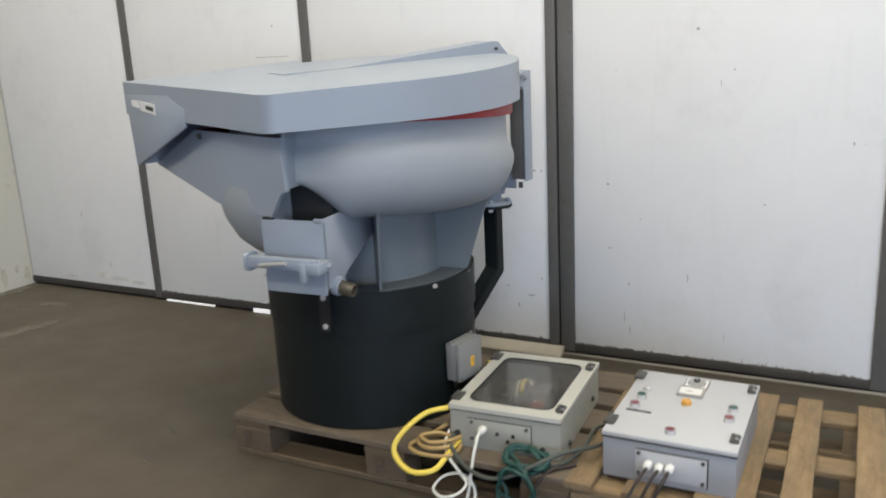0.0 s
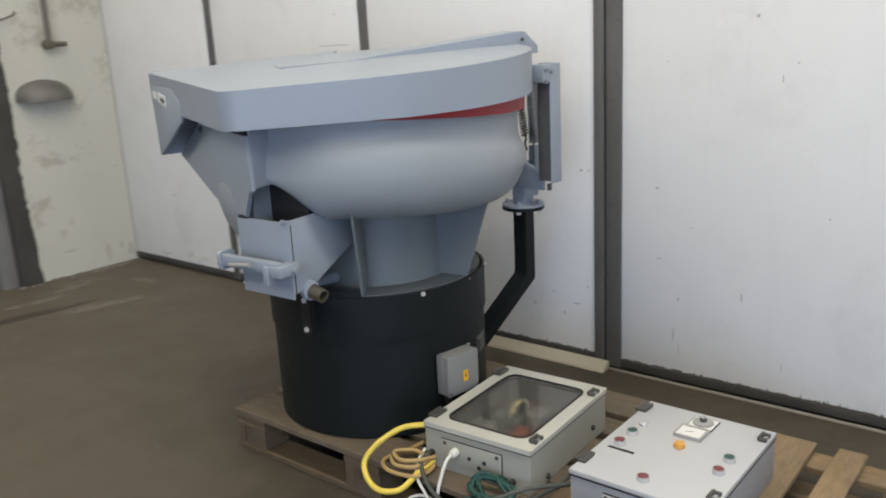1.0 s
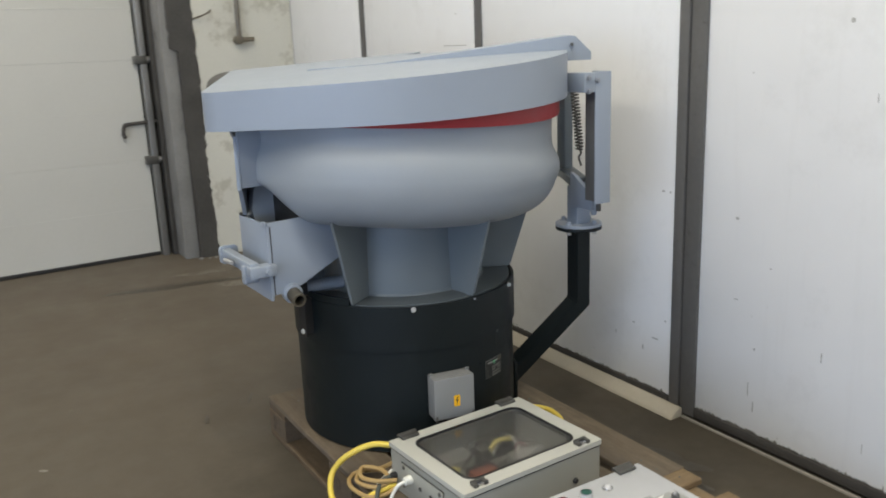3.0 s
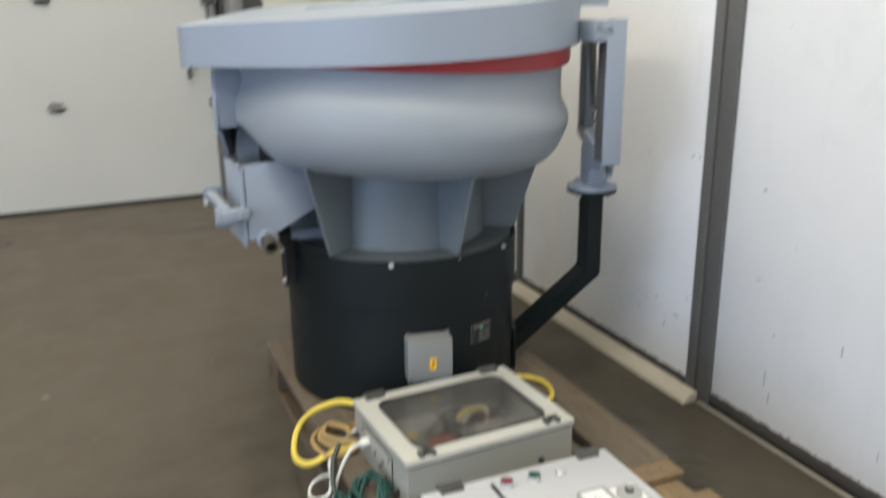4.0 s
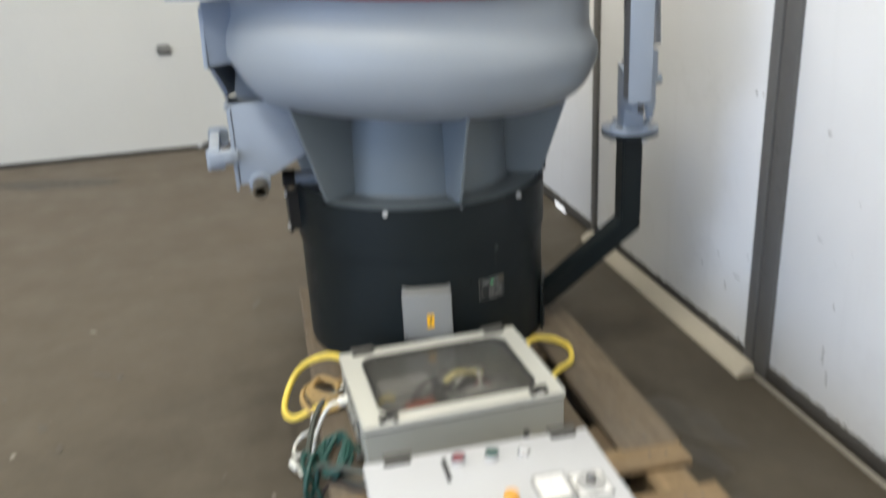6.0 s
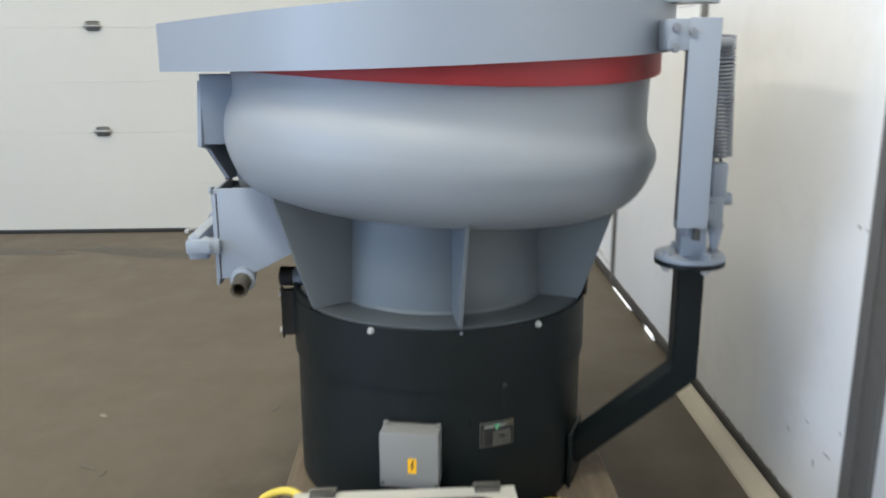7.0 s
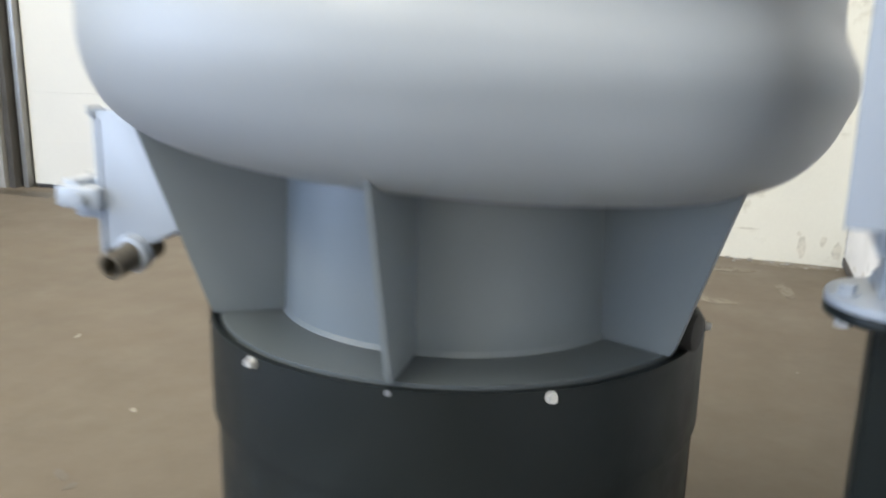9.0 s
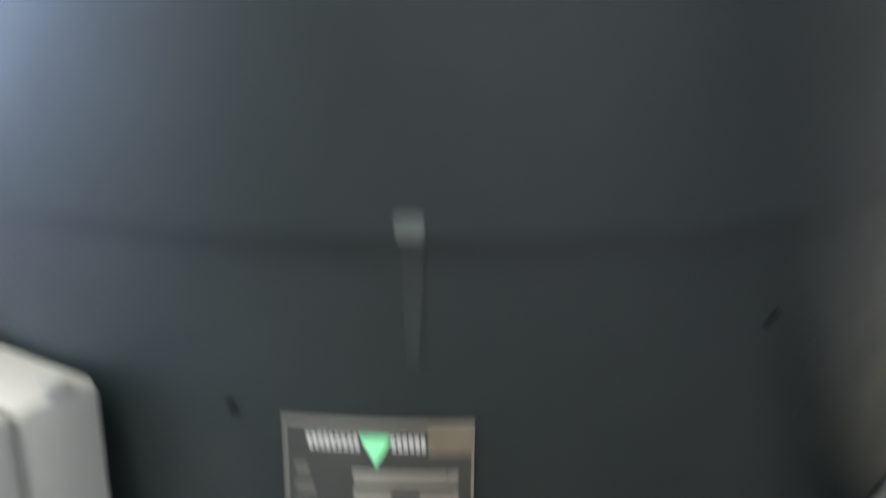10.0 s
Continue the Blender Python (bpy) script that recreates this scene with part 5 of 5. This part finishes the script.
for x0, x1, y0, y1, h, mt, lab in ((-0.13, -0.06, -0.15, -0.02, 0.055, M_GREYPART, "grey contactor row"), (-0.13, -0.06, 0.0, 0.13, 0.060, M_DARKIN, "dark relay block"), (-0.02, 0.03, -0.18, -0.11, 0.045, M_GREYPART, "grey relay"),
                                   (0.030, 0.070, -0.110, -0.040, 0.078, M_ORANGE, "orange terminal cover"), (0.0, 0.05, 0.04, 0.12, 0.07, M_GREYPART, "grey relay"), (0.06, 0.14, 0.08, 0.17, 0.035, M_BLACK, "black transformer"),
                                   (0.105, 0.15, -0.18, -0.08, 0.03, M_DARKIN, "dark terminal row"), (-0.03, 0.02, -0.08, 0.0, 0.05, M_BLACK, "black relay")):
    part("device", box(x0, x1, y0, y1, 0.013, 0.013 + h, 0.003), mt, c1, lab, local=True)
part("wire_duct", box(-0.05, -0.025, -0.20, 0.20, 0.013, 0.045, 0.002), M_GREYPART, c1, local=True)
part("lead", tube(smooth_line([(-0.02, 0.0, 0.095), (-0.03, 0.03, 0.108), (-0.03, 0.06, 0.106), (-0.045, 0.10, 0.09)]), 0.008), M_YELTUBE, c1, "pale yellow lead", local=True, smooth=70)
part("lead", tube(smooth_line([(0.0, -0.17, 0.08), (0.01, -0.15, 0.100), (0.015, -0.13, 0.095)]), 0.008), M_YELTUBE, c1, "pale yellow lead", local=True, smooth=70)
part("lead", tube(smooth_line([(0.0, 0.08, 0.07), (-0.03, 0.09, 0.10), (-0.06, 0.07, 0.09), (-0.05, 0.03, 0.06)]), 0.005), M_WCABLE, c1, "white lead", local=True, smooth=70)
for k in range(7):
    x, y = rng.uniform(-0.12, 0.13), rng.uniform(-0.17, 0.15)
    part("lead", tube(smooth_line([(x, y, 0.03), (x + rng.uniform(-0.03, 0.03), y + 0.04, rng.uniform(0.07, 0.10)), (x + rng.uniform(-0.05, 0.05), y + 0.09, 0.04)]), 0.003, 6), rng.choice([M_BCABLE, M_BTNRED, M_GREYPART]), c1, local=True, smooth=70)

# white cabinet with push buttons
c2 = thing("white_control_cabinet", pose(-0.241, 2.022, PAL_Z, 0, 0, 0.0), "white control cabinet with push buttons and meter on a pallet", "cabinet")
HX2, HY2 = 0.1775, 0.230
bod = box(-HX2, HX2, -HY2, HY2, 0, HZ - 0.017, 0.002)
# body in a darker tone than the door
part("body", bod, M_BLUEBODY, c2, "light blue-grey steel body", local=True)
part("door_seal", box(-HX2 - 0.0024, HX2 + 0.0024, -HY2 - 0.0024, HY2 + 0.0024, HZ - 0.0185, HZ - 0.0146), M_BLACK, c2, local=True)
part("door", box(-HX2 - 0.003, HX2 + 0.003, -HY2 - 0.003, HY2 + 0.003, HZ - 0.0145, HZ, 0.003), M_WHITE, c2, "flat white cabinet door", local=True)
for y in (-0.165, 0.178):
    latch_piece(c2, pose(HX2 - 0.013, y, HZ), "dark steel door latch")
    hinge_piece(c2, pose(-HX2 + 0.008, y, HZ))
part("seal_lip", box(HX2 - 0.008, HX2 + 0.0012, -0.150, -0.115, HZ - 0.020, HZ - 0.0155), M_BLACK, c2, local=True)


def at_door(x, y):
    return x + 0.241, y - 2.022


def push_button(x, y, cap, label):
    x, y = at_door(x, y)
    b = part("push_button", cyl(0.0150, 0.0142, HZ, HZ + 0.0115, pose(x, y, 0), seg=28, bevel=0.001), M_CLEAR if cap is not M_BTNYEL else M_BTNYEL, c2, label, local=True)
    part("button_cap", cyl(0.0128, 0.0122, HZ + 0.0115, HZ + 0.0140, pose(x, y, 0), seg=28, bevel=0.0012), cap, b, local=True)
    if cap is not M_BTNYEL:
        part("button_ring", ring_plate([(x + 0.0146 * math.cos(i * 0.2618), y + 0.0146 * math.sin(i * 0.2618)) for i in range(24)], [(x + 0.0128 * math.cos(i * 0.2618), y + 0.0128 * math.sin(i * 0.2618)) for i in range(24)], HZ + 0.0112, HZ + 0.0136), M_CHROME, b, local=True)


push_button(-0.109, 1.970, M_BTNRED, "red push button with a pale bezel")
push_button(-0.108, 2.039, M_BTNGREEN, "green push button with a pale bezel")
push_button(-0.244, 1.838, M_BTNRED, "red push button with a pale bezel")
push_button(-0.372, 2.040, M_BTNGREEN, "green push button with a pale bezel")
push_button(-0.375, 1.973, M_BTNRED, "red push button with a pale bezel")
push_button(-0.240, 2.041, M_BTNYEL, "amber signal lamp")
x, y = at_door(-0.371, 2.106)
pl = part("signal_lamp", cyl(0.0135, 0.013, HZ, HZ + 0.004, pose(x, y, 0), seg=24, bevel=0.001), M_CHROME, c2, "small clear signal lamp", local=True)
part("lamp_lens", cyl(0.010, 0.006, HZ + 0.004, HZ + 0.009, pose(x, y, 0), seg=24), M_CLEAR, pl, local=True)
x, y = at_door(-0.357, 1.945)
part("label_strip", box(x - 0.036, x + 0.036, y - 0.0045, y + 0.0045, HZ, HZ + 0.0014), M_BLACK, c2, "narrow black label strip", local=True)
x, y = at_door(-0.242, 2.122)
mt = part("panel_meter", ring_plate(rounded(0.076, 0.066, 0.003, 4, x, y), rounded(0.066, 0.056, 0.002, 4, x - 0.001, y - 0.001), HZ, HZ + 0.010), M_GREYPART, c2, "square panel meter with a white dial", local=True)
part("dial", box(x - 0.036, x + 0.034, y - 0.030, y + 0.028, HZ + 0.0005, HZ + 0.007), M_STICKER, mt, local=True)
part("needle", box(-0.011, 0.009, -0.0006, 0.0006, HZ + 0.0072, HZ + 0.0078, m=pose(x - 0.004, y, 0, 0, 0, 25)), M_BLACK, mt, local=True)
part("meter_foot", box(x - 0.037, x + 0.037, y + 0.0305, y + 0.0355, HZ, HZ + 0.004), M_BLACK, mt, local=True)
x, y = at_door(-0.238, 2.194)
kp = part("selector_plate", box(x - 0.036, x + 0.036, y - 0.034, y + 0.034, HZ, HZ + 0.003, 0.001), M_HINGE, c2, "dark bordered scale plate", local=True)
part("scale_face", box(x - 0.033, x + 0.033, y - 0.031, y + 0.031, HZ + 0.0028, HZ + 0.0036), M_STICKER, kp, local=True)
part("selector_knob", cyl(0.028, 0.027, HZ + 0.0036, HZ + 0.010, pose(x, y, 0), seg=40, bevel=0.0015), M_GREYPART, kp, "grey metal dial", local=True)
part("knob_cap", cyl(0.010, 0.009, HZ + 0.010, HZ + 0.021, pose(x, y, 0), seg=28, bevel=0.002), M_HINGE, kp, "dark turning knob", local=True)
part("knob_top", cyl(0.0075, 0.0075, HZ + 0.021, HZ + 0.0216, pose(x, y, 0), seg=24), M_CHROME, kp, local=True)
gp2 = part("gland_plate", box(-0.085, 0.105, -HY2 - 0.005, -HY2 - 0.0005, 0.020, 0.096, 0.0015), M_WHITE, c2, "white cable entry plate with three glands", local=True)
part("plate_edge", box(0.1055, 0.1085, -HY2 - 0.003, -HY2 - 0.0003, 0.014, 0.101), M_BLACK, gp2, local=True)
part("plate_edge", box(-0.085, 0.1055, -HY2 - 0.003, -HY2 - 0.0003, 0.0965, 0.0995), M_BLACK, gp2, local=True)
for x, z in ((-0.076, 0.088), (0.095, 0.088), (-0.076, 0.028), (0.095, 0.028)):
    part("screw", cyl(0.006, 0.006, 0, 0.002, pose(x, -HY2 - 0.005, z, 90), seg=16), M_HINGE, gp2, local=True)
GLANDS = []
for x, z in ((-0.048, 0.060), (-0.018, 0.058), (0.010, 0.060)):
    g = part("gland", cyl(0.0125, 0.0125, 0, 0.012, pose(x, -HY2 - 0.005, z, 90), seg=6, bevel=0.001), M_STICKER, gp2, "white cable gland", local=True)
    part("gland_cap", cyl(0.0125, 0.009, 0.012, 0.028, pose(x, -HY2 - 0.005, z, 90), seg=20, bevel=0.001), M_STICKER, g, local=True)
    GLANDS.append(Matrix.Translation((-0.241, 2.022, PAL_Z)) @ Vector((x, -HY2 - 0.033, z)))

# ---- cables ----


def cable(name, points, r, material, label):
    ob = thing(name, pose(*points[0]), label, "cable", "cables")
    part("sheath", tube(smooth_line(points, 10), r, 10), material, ob, smooth=60)
    return ob


F = PAL_Z
cable("yellow_cable", [(-0.905, 1.815, 0.258), (-0.962, 1.765, 0.252), (-1.006, 1.708, 0.217), (-1.030, 1.670, 0.169), (-0.998, 1.645, 0.135), (-0.945, 1.637, 0.118), (-0.888, 1.660, 0.128), (-0.870, 1.715, 0.156), (-0.866, 1.785, 0.168)], 0.0085, M_YELLOW, "thick yellow cable looped beside the glazed cabinet")
cable("tan_cable", [(-0.915, 1.805, 0.205), (-0.965, 1.785, 0.170), (-1.005, 1.725, 0.156), (-0.950, 1.685, 0.156), (-0.862, 1.705, 0.156), (-0.858, 1.775, 0.160), (-0.930, 1.788, 0.172), (-0.985, 1.745, 0.170), (-0.940, 1.702, 0.170), (-0.880, 1.722, 0.172), (-0.872, 1.765, 0.178), (-0.925, 1.775, 0.186), (-0.972, 1.738, 0.186), (-0.928, 1.712, 0.184), (-0.876, 1.735, 0.188), (-0.860, 1.785, 0.182)], 0.0062, M_TAN, "tan cable coil beside the glazed cabinet")
cable("yellow_cable", [(-0.883, 2.258, F + 0.05), (-0.993, 2.318, F + 0.05), (-1.033, 2.388, F + 0.025), (-0.993, 2.428, F + 0.015), (-0.913, 2.408, F + 0.015), (-0.863, 2.348, F + 0.015), (-0.793, 2.288, F + 0.012)], 0.0078, M_YELLOW, "thick yellow cable loop behind the glazed cabinet")
cable("white_cable", [(-0.787, 1.775, 0.216), (-0.786, 1.745, 0.206), (-0.789, 1.715, 0.150), (-0.792, 1.698, 0.090), (-0.798, 1.690, 0.045), (-0.806, 1.676, 0.014), (-0.825, 1.668, 0.006)], 0.0048, M_WCABLE, "thin white cable hanging from the glazed cabinet")
plug = thing("cable_plug", pose(-0.842, 1.652, 0.0), "small white plug lying on the floor at a cable's end", "plug")
part("body", bar((-0.836, 1.655, 0.0135), (-0.872, 1.640, 0.0135), 0.0105, seg=16, bevel=0.003), M_WCABLE, plug)
part("pin", bar((-0.872, 1.640, 0.017), (-0.888, 1.6335, 0.017), 0.0024, seg=8), M_CHROME, plug)
cable("white_cable", [(-0.905, 1.795, 0.190), (-0.895, 1.745, 0.166), (-0.862, 1.708, 0.146), (-0.822, 1.698, 0.110), (-0.798, 1.684, 0.086), (-0.820, 1.658, 0.062), (-0.868, 1.649, 0.050), (-0.900, 1.668, 0.062), (-0.880, 1.700, 0.088), (-0.830, 1.708, 0.102), (-0.785, 1.697, 0.086), (-0.770, 1.682, 0.050), (-0.794, 1.666, 0.020), (-0.838, 1.655, 0.012)], 0.0044, M_WCABLE, "thin white cable in a loose ring off the pallet edge")
green = [(-0.623, 1.800, 0.178), (-0.630, 1.770, 0.196)]
rng = random.Random(3)
# coils lying tilted over the pallet's edge, then loops hanging in front of it
for k in range(46):
    a = k * 0.62
    green.append((-0.634 + 0.070 * math.cos(a) * rng.uniform(0.74, 1.12), 1.744 + 0.034 * math.sin(a) * rng.uniform(0.6, 1.15), 0.172 + 0.018 * math.sin(a) + rng.uniform(-0.010, 0.012)))
for k in range(26):
    a = 0.9 + k * 0.66
    green.append((-0.642 + 0.052 * math.cos(a) * rng.uniform(0.7, 1.2), 1.686 + 0.016 * math.sin(1.7 * a), 0.112 + 0.062 * math.sin(a) * rng.uniform(0.75, 1.15)))
cable("green_cable", green, 0.0058, M_GREEN, "tangled dark green cable bundle hanging off the pallet")
cable("grey_cable", [(-0.873, 1.790, 0.192), (-0.878, 1.750, 0.182), (-0.846, 1.716, 0.160), (-0.790, 1.694, 0.130), (-0.722, 1.684, 0.122), (-0.655, 1.690, 0.142), (-0.595, 1.720, 0.172), (-0.545, 1.768, 0.190), (-0.505, 1.812, 0.192), (-0.464, 1.870, 0.184), (-0.456, 1.955, 0.166), (-0.486, 2.060, 0.156), (-0.496, 2.160, 0.160)], 0.0066, M_GCABLE, "grey-green cable sagging between the two cabinets")
cable("grey_cable", [(-0.660, 1.712, 0.160), (-0.600, 1.742, 0.156), (-0.538, 1.778, 0.158), (-0.500, 1.870, 0.170), (-0.506, 2.000, 0.172), (-0.478, 2.090, 0.158), (-0.480, 2.190, 0.154)], 0.0055, M_GCABLE, "grey-green cable between the two cabinets")
g0, g1, g2 = GLANDS
cable("black_cable", [g0, (-0.300, 1.722, 0.192), (-0.335, 1.675, 0.120), (-0.358, 1.640, 0.060), (-0.335, 1.600, 0.012), (-0.280, 1.570, 0.007), (-0.200, 1.540, 0.007), (-0.050, 1.480, 0.007)], 0.0046, M_BCABLE, "black cable from the white cabinet to the floor")
cable("black_cable", [g1, (-0.268, 1.725, 0.195), (-0.298, 1.700, 0.120), (-0.312, 1.688, 0.050), (-0.285, 1.655, 0.008), (-0.320, 1.618, 0.007), (-0.426, 1.609, 0.007), (-0.512, 1.631, 0.010), (-0.585, 1.672, 0.030), (-0.600, 1.700, 0.090), (-0.560, 1.735, 0.152), (-0.500, 1.800, 0.152)], 0.0046, M_BCABLE, "black cable looped from the white cabinet over the floor")
cable("black_cable", [g2, (-0.238, 1.725, 0.192), (-0.272, 1.704, 0.110), (-0.296, 1.680, 0.030), (-0.268, 1.645, 0.008), (-0.300, 1.600, 0.007), (-0.400, 1.590, 0.007), (-0.480, 1.622, 0.008)], 0.0046, M_BCABLE, "black cable from the white cabinet to the floor")
